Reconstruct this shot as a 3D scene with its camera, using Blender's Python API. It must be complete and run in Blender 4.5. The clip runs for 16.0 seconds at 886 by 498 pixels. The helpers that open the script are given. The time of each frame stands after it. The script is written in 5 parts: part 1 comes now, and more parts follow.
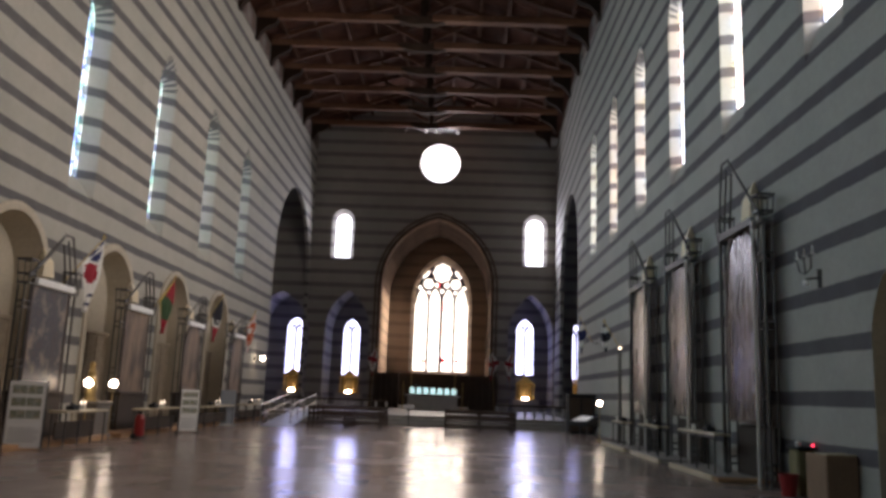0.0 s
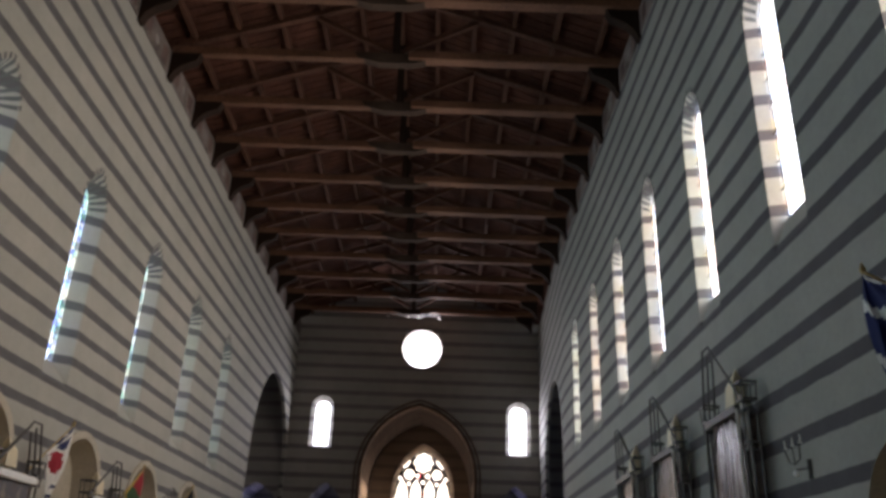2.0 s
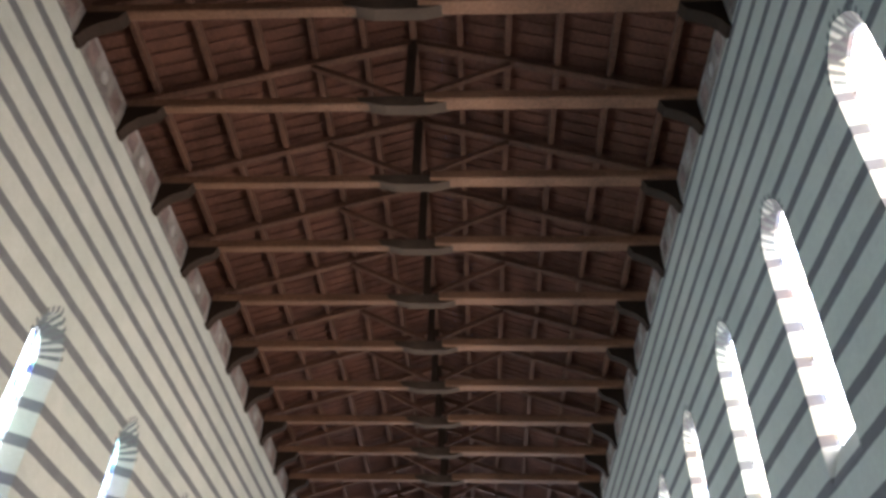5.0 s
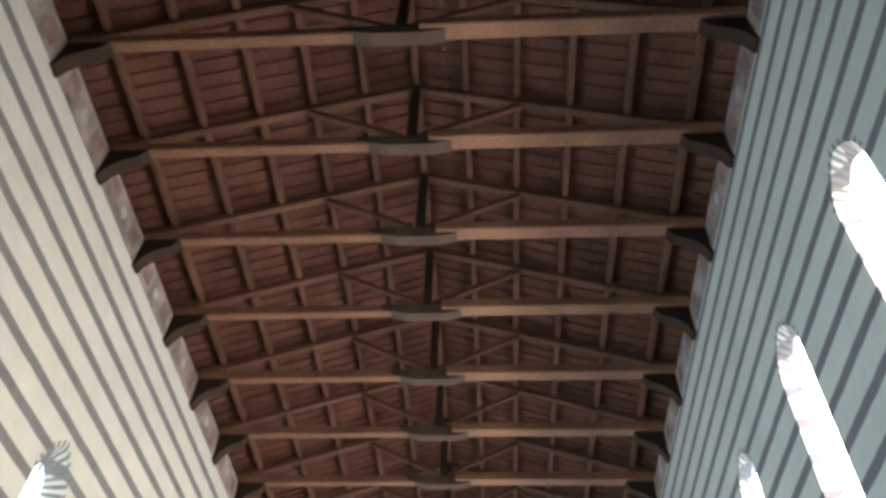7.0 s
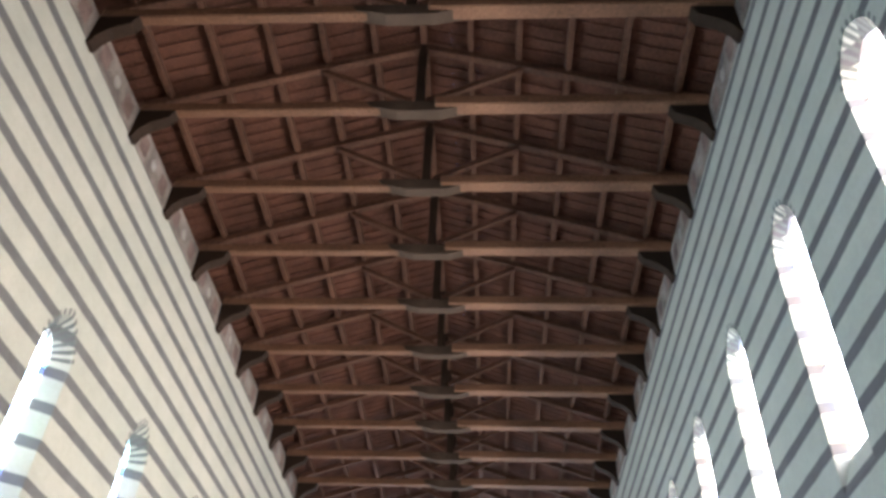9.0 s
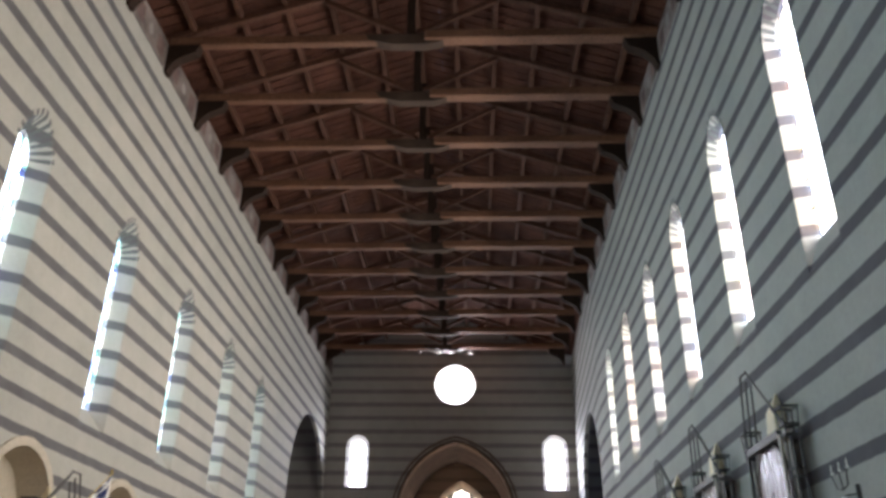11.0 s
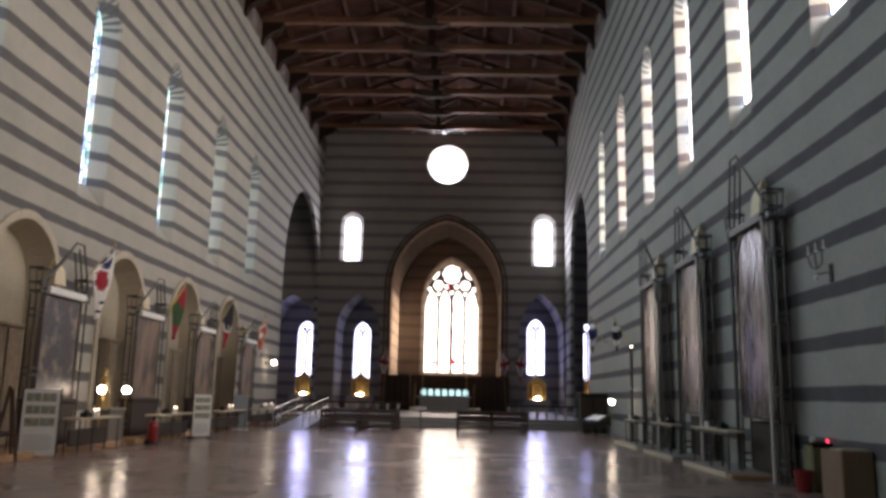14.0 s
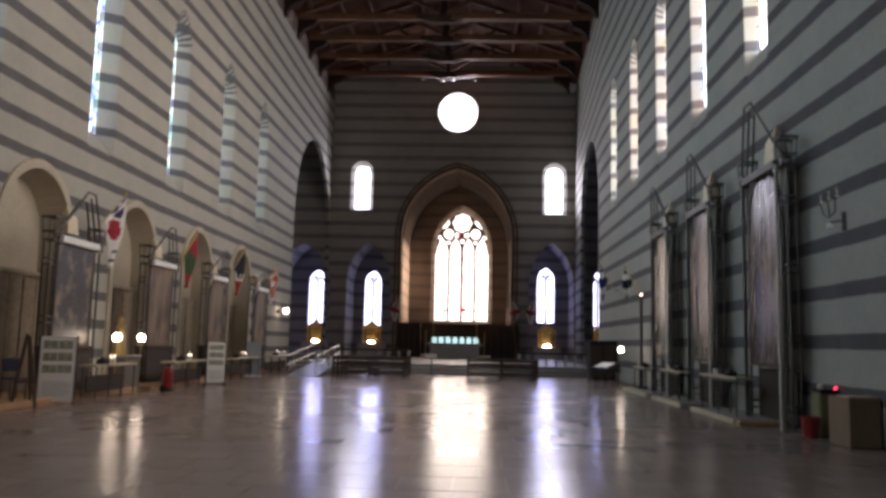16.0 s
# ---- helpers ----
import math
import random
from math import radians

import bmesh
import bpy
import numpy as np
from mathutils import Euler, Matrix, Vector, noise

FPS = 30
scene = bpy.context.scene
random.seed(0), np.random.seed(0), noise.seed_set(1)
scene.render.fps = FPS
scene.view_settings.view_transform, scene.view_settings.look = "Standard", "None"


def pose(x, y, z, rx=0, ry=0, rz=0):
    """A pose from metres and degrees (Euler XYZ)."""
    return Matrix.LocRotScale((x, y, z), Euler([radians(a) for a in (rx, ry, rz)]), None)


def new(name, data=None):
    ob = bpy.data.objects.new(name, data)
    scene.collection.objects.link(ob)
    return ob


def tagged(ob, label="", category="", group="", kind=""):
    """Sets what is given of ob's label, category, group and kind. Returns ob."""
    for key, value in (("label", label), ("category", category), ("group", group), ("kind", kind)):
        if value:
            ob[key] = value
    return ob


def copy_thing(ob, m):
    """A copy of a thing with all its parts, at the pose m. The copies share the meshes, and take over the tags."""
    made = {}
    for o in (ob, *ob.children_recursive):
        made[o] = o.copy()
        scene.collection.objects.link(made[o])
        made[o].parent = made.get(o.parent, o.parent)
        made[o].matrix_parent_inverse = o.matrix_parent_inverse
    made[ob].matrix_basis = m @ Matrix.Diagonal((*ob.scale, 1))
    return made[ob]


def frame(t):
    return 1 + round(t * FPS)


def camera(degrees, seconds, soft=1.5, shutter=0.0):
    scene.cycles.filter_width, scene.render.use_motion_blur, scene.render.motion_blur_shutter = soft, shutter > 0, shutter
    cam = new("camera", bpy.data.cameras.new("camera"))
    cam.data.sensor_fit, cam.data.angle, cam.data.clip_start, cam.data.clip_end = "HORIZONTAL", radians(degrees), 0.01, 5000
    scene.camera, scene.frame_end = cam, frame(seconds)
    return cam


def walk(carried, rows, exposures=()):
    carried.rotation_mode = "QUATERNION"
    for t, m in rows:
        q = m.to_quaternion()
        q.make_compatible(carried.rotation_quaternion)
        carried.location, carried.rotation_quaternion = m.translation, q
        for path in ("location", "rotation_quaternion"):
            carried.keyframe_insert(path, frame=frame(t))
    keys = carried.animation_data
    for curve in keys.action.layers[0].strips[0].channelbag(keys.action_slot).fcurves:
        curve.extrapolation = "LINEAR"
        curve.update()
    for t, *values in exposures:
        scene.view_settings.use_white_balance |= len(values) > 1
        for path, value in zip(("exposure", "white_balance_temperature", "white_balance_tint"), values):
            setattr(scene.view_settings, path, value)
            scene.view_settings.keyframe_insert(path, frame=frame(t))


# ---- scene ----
cam = camera(57.75, 16.0, soft=3.4)
walk(cam, [
    (0.0, pose(0, 0, 1.6, 100.29, -2.16, 0.71)),
    (0.5, pose(0, 0, 1.6, 100.84, -2.03, 0.87)),
    (1.0, pose(0, 0, 1.6, 102.45, -2.08, 0.95)),
    (1.5, pose(0, 0, 1.6, 108.14, -2.15, 0.40)),
    (2.0, pose(0, 0, 1.6, 113.53, -2.04, -0.60)),
    (2.5, pose(0, 0, 1.6, 116.93, -1.59, -0.81)),
    (3.0, pose(0, 0, 1.6, 119.71, -1.08, -0.33)),
    (3.5, pose(0, 0, 1.6, 122.21, -1.06, 0.38)),
    (4.0, pose(0, 0, 1.6, 124.89, -1.38, 1.01)),
    (4.5, pose(0, 0, 1.6, 127.58, -1.53, 1.68)),
    (5.0, pose(0, 0, 1.6, 130.28, -1.69, 2.27)),
    (6.2, pose(0, 0, 1.6, 136.80, -1.85, 2.95)),
    (7.5, pose(0, 0, 1.6, 139.93, -1.94, 3.28)),
    (8.0, pose(0, 0, 1.6, 139.12, -2.11, 3.04)),
    (8.5, pose(0, 0, 1.6, 135.54, -2.40, 2.73)),
    (9.0, pose(0, 0, 1.6, 130.60, -2.35, 2.64)),
    (9.5, pose(0, 0, 1.6, 125.96, -1.95, 2.62)),
    (10.0, pose(0, 0, 1.6, 122.19, -1.13, 2.69)),
    (12.5, pose(0, 0, 1.6, 108.30, -0.86, 1.60)),
    (13.0, pose(0, 0, 1.6, 105.84, -1.01, 1.60)),
    (13.5, pose(0, 0, 1.6, 102.96, -1.33, 1.51)),
    (14.0, pose(0, 0, 1.6, 100.36, -1.26, 1.53)),
    (14.5, pose(0, 0, 1.6, 98.92, -0.94, 1.64)),
    (15.0, pose(0, 0, 1.6, 97.64, -0.80, 1.86)),
    (15.5, pose(0, 0, 1.6, 96.93, -1.06, 2.05)),
    (16.0, pose(0, 0, 1.6, 96.69, -1.29, 2.27)),
], exposures=[
    (0.0, 0.44, 6170, 23), (1.0, 0.44, 6170, 23), (2.0, 0.20, 6200, 21), (3.0, 0.62, 6050, 18), (4.0, 1.34, 6000, 18), (5.0, 1.66, 5900, 16), (7.5, 2.30, 5850, 15),
    (8.5, 2.30, 5850, 15), (9.5, 1.93, 5850, 16), (10.0, 1.7, 5900, 17), (12.5, 0.92, 6050, 21), (13.5, 0.72, 6170, 23), (14.5, 0.56, 6170, 23), (16.0, 0.49, 6170, 24)])

# ---- world and daylight ----
world = bpy.data.worlds.new("sky")
scene.world = world
world.use_nodes = True
wn = world.node_tree.nodes
sky = wn.new("ShaderNodeTexSky")
sky.sky_type = "NISHITA"
sky.sun_disc = False
sky.sun_elevation = radians(48)
sky.sun_rotation = radians(100)
world.node_tree.links.new(sky.outputs["Color"], wn["Background"].inputs["Color"])
wn["Background"].inputs["Strength"].default_value = 0.12

XL, XR, YF, YB = -11.7, 6.85, 62.8, -14.0      # nave faces: left, right, far, back
WALL_TOP = 22.0
MID = -2.42
LIGHT = 1.0
SKY_GLOW = 3.6
DAY_SIDE = 28.0
DAY_RIGHT, DAY_LEFT, DAY_FAR, DAY_CHAPEL = 22.5, 20.5, 54.0, 6.0   # watts per square metre of opening


def daylight(name, m, w, h, watts, color=(1, 1, 1), spread=180):
    """Sky light in a window's opening; the lamp shines along its own -z."""
    lamp = bpy.data.lights.new(name, "AREA")
    lamp.shape, lamp.size, lamp.size_y = "RECTANGLE", w, h
    lamp.spread = radians(spread)
    lamp.energy, lamp.color = watts * w * h * LIGHT, color
    ob = new(name, lamp)
    ob.matrix_world = m
    return ob


# ---- materials ----
def shader(name, rough=0.6, metal=0.0):
    m = bpy.data.materials.new(name)
    m.use_nodes = True
    nt = m.node_tree
    b = nt.nodes["Principled BSDF"]
    b.inputs["Roughness"].default_value = rough
    b.inputs["Metallic"].default_value = metal
    return m, nt, b


def node(nt, kind, **sets):
    n = nt.nodes.new(kind)
    for k, v in sets.items():
        n.inputs[k.replace("_", " ")].default_value = v
    return n


def ramp(nt, fac, stops):
    r = nt.nodes.new("ShaderNodeValToRGB")
    el = r.color_ramp.elements
    while len(el) < len(stops):
        el.new(0.5)
    for e, (p, c) in zip(el, stops):
        e.position, e.color = p, (*c, 1)
    nt.links.new(fac, r.inputs["Fac"])
    return r.outputs["Color"]


def mixc(nt, kind, fac, a, b):
    n = nt.nodes.new("ShaderNodeMix")
    n.data_type, n.blend_type = "RGBA", kind
    for key, v in ((0, fac), (6, a), (7, b)):
        if hasattr(v, "is_output"):
            nt.links.new(v, n.inputs[key])
        else:
            n.inputs[key].default_value = v if key == 0 else (*v, 1)
    return n.outputs[2]


def mth(nt, op, a, b=0.0, c=0.0):
    n = nt.nodes.new("ShaderNodeMath")
    n.operation = op
    for i, v in enumerate((a, b, c)):
        if hasattr(v, "is_output"):
            nt.links.new(v, n.inputs[i])
        else:
            n.inputs[i].default_value = v
    return n.outputs[0]


def noise_out(nt, scale, detail=4.0, rough=0.55, vec=None):
    n = node(nt, "ShaderNodeTexNoise", Scale=scale, Detail=detail, Roughness=rough)
    if vec is None:
        vec = nt.nodes.new("ShaderNodeTexCoord").outputs["Object"]
    nt.links.new(vec, n.inputs["Vector"])
    return n.outputs["Fac"]


def bump(nt, b, height, strength=0.3, dist=0.02):
    n = node(nt, "ShaderNodeBump", Strength=strength, Distance=dist)
    nt.links.new(height, n.inputs["Height"])
    nt.links.new(n.outputs["Normal"], b.inputs["Normal"])


def plain(name, color, rough=0.6, metal=0.0, var=0.25, scale=6.0, bumps=0.15, gloss=0.35):
    """A surface of one colour with grain and larger stains."""
    m, nt, b = shader(name, rough, metal)
    b.inputs["Specular IOR Level"].default_value = gloss
    dark = tuple(c * (1 - var) for c in color)
    lite = tuple(min(1, c * (1 + var)) for c in color)
    fine, big = noise_out(nt, scale * 6), noise_out(nt, scale * 0.35, 2.0)
    col = ramp(nt, mth(nt, "ADD", mth(nt, "MULTIPLY", fine, 0.5), mth(nt, "MULTIPLY", big, 0.5)),
               [(0.3, dark), (0.7, lite)])
    nt.links.new(col, b.inputs["Base Color"])
    r = mth(nt, "ADD", mth(nt, "MULTIPLY", big, 0.25), rough - 0.12)
    nt.links.new(r, b.inputs["Roughness"])
    if bumps:
        bump(nt, b, fine, bumps, 0.01)
    return m


def striped(name, period, centre, width, lite, dark, rough=0.75, squeeze=1.0, gloss=0.12):
    """Courses of pale and dark stone, bedded level; the joints between blocks show faintly."""
    m, nt, b = shader(name, rough)
    b.inputs["Specular IOR Level"].default_value = gloss
    co = nt.nodes.new("ShaderNodeTexCoord").outputs["Object"]
    xyz = nt.nodes.new("ShaderNodeSeparateXYZ")
    nt.links.new(co, xyz.inputs[0])
    wob = mth(nt, "MULTIPLY", mth(nt, "SUBTRACT", noise_out(nt, 1.3, 5.0), 0.5), 0.07)
    z = mth(nt, "ADD", xyz.outputs[2], wob)
    off = mth(nt, "SUBTRACT", z, centre)
    z = mth(nt, "ADD", mth(nt, "ADD", mth(nt, "MAXIMUM", off, 0.0), mth(nt, "MULTIPLY", mth(nt, "MINIMUM", off, 0.0), squeeze)), centre)
    ph = mth(nt, "ABSOLUTE", mth(nt, "SUBTRACT", mth(nt, "FRACT", mth(nt, "ADD", mth(nt, "DIVIDE", mth(nt, "SUBTRACT", z, centre), period), 0.5)), 0.5))
    edge = width / period / 2
    mr = node(nt, "ShaderNodeMapRange", From_Min=edge - 0.012, From_Max=edge + 0.012)
    nt.links.new(ph, mr.inputs["Value"])
    big = noise_out(nt, 0.25, 3.0)
    fine = noise_out(nt, 9.0, 6.0)
    stain = noise_out(nt, 1.1, 5.0, 0.65)
    l2 = mixc(nt, "MIX", mth(nt, "MULTIPLY", stain, 0.9), tuple(c * 1.08 for c in lite), tuple(c * 0.78 for c in lite))
    l2 = mixc(nt, "MULTIPLY", 0.55, l2, ramp(nt, big, [(0.3, (0.72, 0.76, 0.72)), (0.7, (1, 0.98, 0.92))]))
    d2 = mixc(nt, "MIX", stain, tuple(c * 1.35 for c in dark), tuple(c * 0.7 for c in dark))
    col = mixc(nt, "MIX", mr.outputs[0], d2, l2)
    col = mixc(nt, "MULTIPLY", 0.35, col, ramp(nt, fine, [(0.25, (0.7, 0.7, 0.7)), (0.75, (1, 1, 1))]))
    nt.links.new(col, b.inputs["Base Color"])
    bump(nt, b, mth(nt, "ADD", fine, mth(nt, "MULTIPLY", mr.outputs[0], 0.3)), 0.25, 0.015)
    return m


PALE, DARK = (0.50, 0.475, 0.425), (0.14, 0.135, 0.135)
M_LEFT = striped("striped stone of the left wall", 1.015, 9.81, 0.32, PALE, DARK, squeeze=1.16)
# pale courses set below PALE, putting the right wall's weaker light into the stone
M_RIGHT = striped("striped stone of the right wall, dimmed in colour", 0.9325, 8.49, 0.28, (0.43, 0.42, 0.39), (0.115, 0.108, 0.113), squeeze=0.975)
# dark courses lightened well above DARK, so the colour carries the haze
M_FAR = striped("striped stone of the choir wall, hazed in colour", 1.07, 13.05, 0.36, (0.5, 0.465, 0.43), (0.25, 0.23, 0.22))
M_PLASTER = plain("warm plaster", (0.50, 0.44, 0.34), 0.85, var=0.18, scale=2)
M_BRICKY = plain("brown stone", (0.15, 0.10, 0.072), 0.8, var=0.4, scale=3, gloss=0.1)
M_FRIEZE_BAND = plain("dull red painted band", (0.155, 0.105, 0.092), 0.9, var=0.7, scale=3, gloss=0.1)
M_FRIEZE_SPOT = plain("pale painted roundel", (0.27, 0.245, 0.225), 0.9, var=0.6, scale=5, gloss=0.1)
M_FRIEZE = plain("faded painted plaster", (0.19, 0.155, 0.14), 0.9, var=0.85, scale=2.6, gloss=0.1)
M_WOOD = plain("old roof timber", (0.108, 0.052, 0.034), 0.7, var=0.55, scale=1.6, gloss=0.12)
M_TIE = plain("brown tie-beam timber", (0.165, 0.083, 0.05), 0.7, var=0.5, scale=1.6, gloss=0.15)
M_WOODD = plain("dark roof timber", (0.036, 0.023, 0.017), 0.8, var=0.35, scale=3, gloss=0.05)
M_GREYW = plain("grey weathered timber", (0.075, 0.05, 0.037), 0.8, var=0.35, scale=3, gloss=0.05)
M_BOARD = plain("terracotta roof tiles", (0.098, 0.042, 0.028), 0.8, var=0.6, scale=2.0, gloss=0.1)
M_BENCH = plain("dark walnut", (0.06, 0.038, 0.026), 0.45, var=0.3, scale=4)
M_IRON = plain("painted iron tube", (0.10, 0.095, 0.09), 0.45, 0.6, var=0.2)
M_STEEL = plain("bright steel tube", (0.62, 0.6, 0.56), 0.3, 0.9, var=0.1)
# off-white colour holds the gleam of the polished near poles
M_POLE_GLEAM = plain("steel pole with gleam as off-white colour", (0.62, 0.58, 0.52), 0.4, var=0.12)
M_WHITE = plain("white board", (0.84, 0.84, 0.82), 0.5, var=0.06)
M_CREAM = plain("cream alabaster", (0.72, 0.62, 0.42), 0.5, var=0.15)
M_RED = plain("red plastic", (0.26, 0.025, 0.025), 0.35, var=0.1, bumps=0)
M_GOLD = plain("gilded wood", (0.75, 0.5, 0.16), 0.3, 0.85, var=0.25)
M_TABER = plain("dark gilded panel", (0.3, 0.2, 0.07), 0.4, 0.6, var=0.35)
M_MARBLE = plain("grey marble", (0.5, 0.48, 0.45), 0.3, var=0.15)
M_LEDGE = plain("pale wooden ledge", (0.5, 0.42, 0.28), 0.45, var=0.15)
M_PLAT = plain("worn pine step", (0.42, 0.25, 0.13), 0.6, var=0.25)
M_BLACK = plain("black cloth", (0.02, 0.02, 0.022), 0.8, var=0.3)
M_LEAD = plain("dark window lead", (0.05, 0.05, 0.05), 0.6, var=0.2)
M_TRACERY = plain("window tracery stone", (0.22, 0.2, 0.18), 0.8, var=0.2)


# ---- mesh helpers ----
def part(name, bm, material, parent=None, label=""):
    me = bpy.data.meshes.new(name)
    bmesh.ops.recalc_face_normals(bm, faces=bm.faces)
    bm.to_mesh(me)
    bm.free()
    for m in material if isinstance(material, (list, tuple)) else [material]:
        me.materials.append(m)
    ob = new(name, me)
    if parent:
        ob.parent = parent
    if label:
        ob["label"] = label
    return ob


def thing(name, x, y, z, label, category, group="", rz=0.0, kind=""):
    return tagged(_empty(name, pose(x, y, z, 0, 0, rz)), label, category, group, kind)


def _empty(name, m):
    e = new(name)
    e.empty_display_size = 0.1
    e.matrix_world = m
    return e


def box(bm, x0, x1, y0, y1, z0, z1, bevel=0.0):
    vs = [bm.verts.new((x, y, z)) for x in (x0, x1) for y in (y0, y1) for z in (z0, z1)]
    fs = [bm.faces.new([vs[i] for i in f]) for f in
          ((0, 1, 3, 2), (4, 6, 7, 5), (0, 4, 5, 1), (2, 3, 7, 6), (0, 2, 6, 4), (1, 5, 7, 3))]
    if bevel:
        es = list({e for f in fs for e in f.edges})
        bmesh.ops.bevel(bm, geom=es, offset=bevel, segments=1, affect="EDGES")
    return bm


def beam(bm, a, b, w, h, up=(0, 0, 1), bevel=0.0):
    """A squared bar from a to b, w wide and h high."""
    a, b = Vector(a), Vector(b)
    d = (b - a).normalized()
    s = d.cross(Vector(up))
    s = s.normalized() if s.length > 1e-6 else Vector((1, 0, 0))
    u = s.cross(d)
    vs = [bm.verts.new(p + s * i * w / 2 + u * j * h / 2) for p in (a, b) for i, j in ((-1, -1), (1, -1), (1, 1), (-1, 1))]
    fs = [bm.faces.new([vs[i] for i in f]) for f in
          ((0, 1, 2, 3), (7, 6, 5, 4), (0, 4, 5, 1), (1, 5, 6, 2), (2, 6, 7, 3), (3, 7, 4, 0))]
    if bevel:
        bmesh.ops.bevel(bm, geom=list({e for f in fs for e in f.edges}), offset=bevel, segments=1, affect="EDGES")
    return bm


def tube(bm, a, b, r, n=8, r2=None):
    a, b = Vector(a), Vector(b)
    q = (b - a).to_track_quat("Z", "Y")
    r2 = r if r2 is None else r2
    rings = [[bm.verts.new(p + q @ Vector((rr * math.cos(k * 2 * math.pi / n), rr * math.sin(k * 2 * math.pi / n), 0)))
              for k in range(n)] for p, rr in ((a, r), (b, r2))]
    for k in range(n):
        bm.faces.new((rings[0][k], rings[0][(k + 1) % n], rings[1][(k + 1) % n], rings[1][k]))
    bm.faces.new(rings[0][::-1])
    bm.faces.new(rings[1])
    return bm


def lathe(bm, prof, n=14, x=0, y=0):
    """A turned form; prof is rows of radius and height."""
    rings = [[bm.verts.new((x + r * math.cos(k * 2 * math.pi / n), y + r * math.sin(k * 2 * math.pi / n), z)) for k in range(n)]
             for r, z in prof]
    for p, q in zip(rings, rings[1:]):
        for k in range(n):
            bm.faces.new((p[k], p[(k + 1) % n], q[(k + 1) % n], q[k]))
    bm.faces.new(rings[0][::-1])
    bm.faces.new(rings[-1])
    return bm


def BM():
    return bmesh.new()


class Shape:
    """An opening's outline: half width w about c, sill z0, springing zs, apex za; round: a full circle."""

    def __init__(self, c, w, z0, zs, za, full=False):
        self.c, self.w, self.z0, self.zs, self.za, self.full = c, w, z0, zs, za, full

    def curve(self, u):
        s = min(1.0, abs(u - self.c) / self.w)
        h = self.za - self.zs
        if h < self.w * 1.001:
            return h * math.sqrt(max(0, 1 - s * s))
        r = (self.w ** 2 + h ** 2) / (2 * self.w)
        return math.sqrt(max(0.0, r * r - (s * self.w + r - self.w) ** 2))

    def hi(self, u):
        return self.zs + self.curve(u)

    def lo(self, u):
        return self.zs - self.curve(u) if self.full else self.z0

    def samples(self, n=16):
        return [self.c - self.w * math.cos(math.pi * k / n) for k in range(n + 1)]

    def outline(self, n=16):
        us = self.samples(n)
        return [(u, self.hi(u)) for u in us] + [(u, self.lo(u)) for u in reversed(us)]


def sheet(bm, place, d, u0, u1, z0, z1, shapes, mat=0):
    """A wall's face at depth d, pierced by the shapes."""
    cuts = sorted({round(u, 5) for s in shapes for u in s.samples() if u0 < u < u1} | {u0, u1})
    for a, b in zip(cuts, cuts[1:]):
        m = (a + b) / 2
        here = sorted((s for s in shapes if abs(m - s.c) < s.w), key=lambda s: s.zs)
        la, lb = z0, z0
        for s in here + [None]:
            ta, tb = (s.lo(a), s.lo(b)) if s else (z1, z1)
            if ta - la > 1e-4 or tb - lb > 1e-4:
                f = bm.faces.new([bm.verts.new(place(*p)) for p in ((a, d, la), (b, d, lb), (b, d, tb), (a, d, ta))])
                f.material_index = mat
            if s:
                la, lb = s.hi(a), s.hi(b)


def reveal(bm, place, s, d0, t, d1, mat=0, cap=None):
    """The sides of an opening from shape s at depth d0 to shape t at depth d1."""
    A = [place(u, d0, z) for u, z in s.outline()]
    B = [place(u, d1, z) for u, z in t.outline()]
    n = len(A)
    for i in range(n):
        j = (i + 1) % n
        if (Vector(A[i]) - Vector(A[j])).length < 1e-5 and (Vector(B[i]) - Vector(B[j])).length < 1e-5:
            continue
        vs = [bm.verts.new(p) for p in (A[i], A[j], B[j], B[i])]
        f = bm.faces.new(vs)
        f.material_index = mat
    if cap is not None:
        sheetcap = t.samples()
        for a, b in zip(sheetcap, sheetcap[1:]):
            f = bm.faces.new([bm.verts.new(place(*p)) for p in ((a, d1, t.lo(a)), (b, d1, t.lo(b)), (b, d1, t.hi(b)), (a, d1, t.hi(a)))])
            f.material_index = cap


def wall(name, place, u0, u1, z0, z1, thick, openings, mats, label):
    """openings: (front shape, depth, back shape, closed, reveal material, cap material)."""
    bm = BM()
    sheet(bm, place, 0, u0, u1, z0, z1, [o[0] for o in openings])
    sheet(bm, place, thick, u0, u1, z0, z1, [o[2] for o in openings if not o[3]])
    for s, dep, t, closed, rm, cm in openings:
        reveal(bm, place, s, 0, t, dep, rm, cm if closed else None)
        if not closed:
            reveal(bm, place, t, dep, t, thick, rm)
    for a, b, c, e in ((u0, z0, u0, z1), (u0, z1, u1, z1), (u1, z1, u1, z0), (u1, z0, u0, z0)):
        bm.faces.new([bm.verts.new(place(*p)) for p in ((a, 0, b), (c, 0, e), (c, thick, e), (a, thick, b))])
    bmesh.ops.remove_doubles(bm, verts=bm.verts, dist=0.0005)
    return tagged(part(name, bm, mats), label, "wall", kind="structure")


# ---- structure ----
def on_left(u, d, z):
    return (XL - d, u, z)


def bend(u):
    return XR + max(0.0, u - 44) * 0.046


def on_right(u, d, z):
    return (bend(u) + d, u, z)


def on_far(u, d, z):
    return (u, YF + d, z)


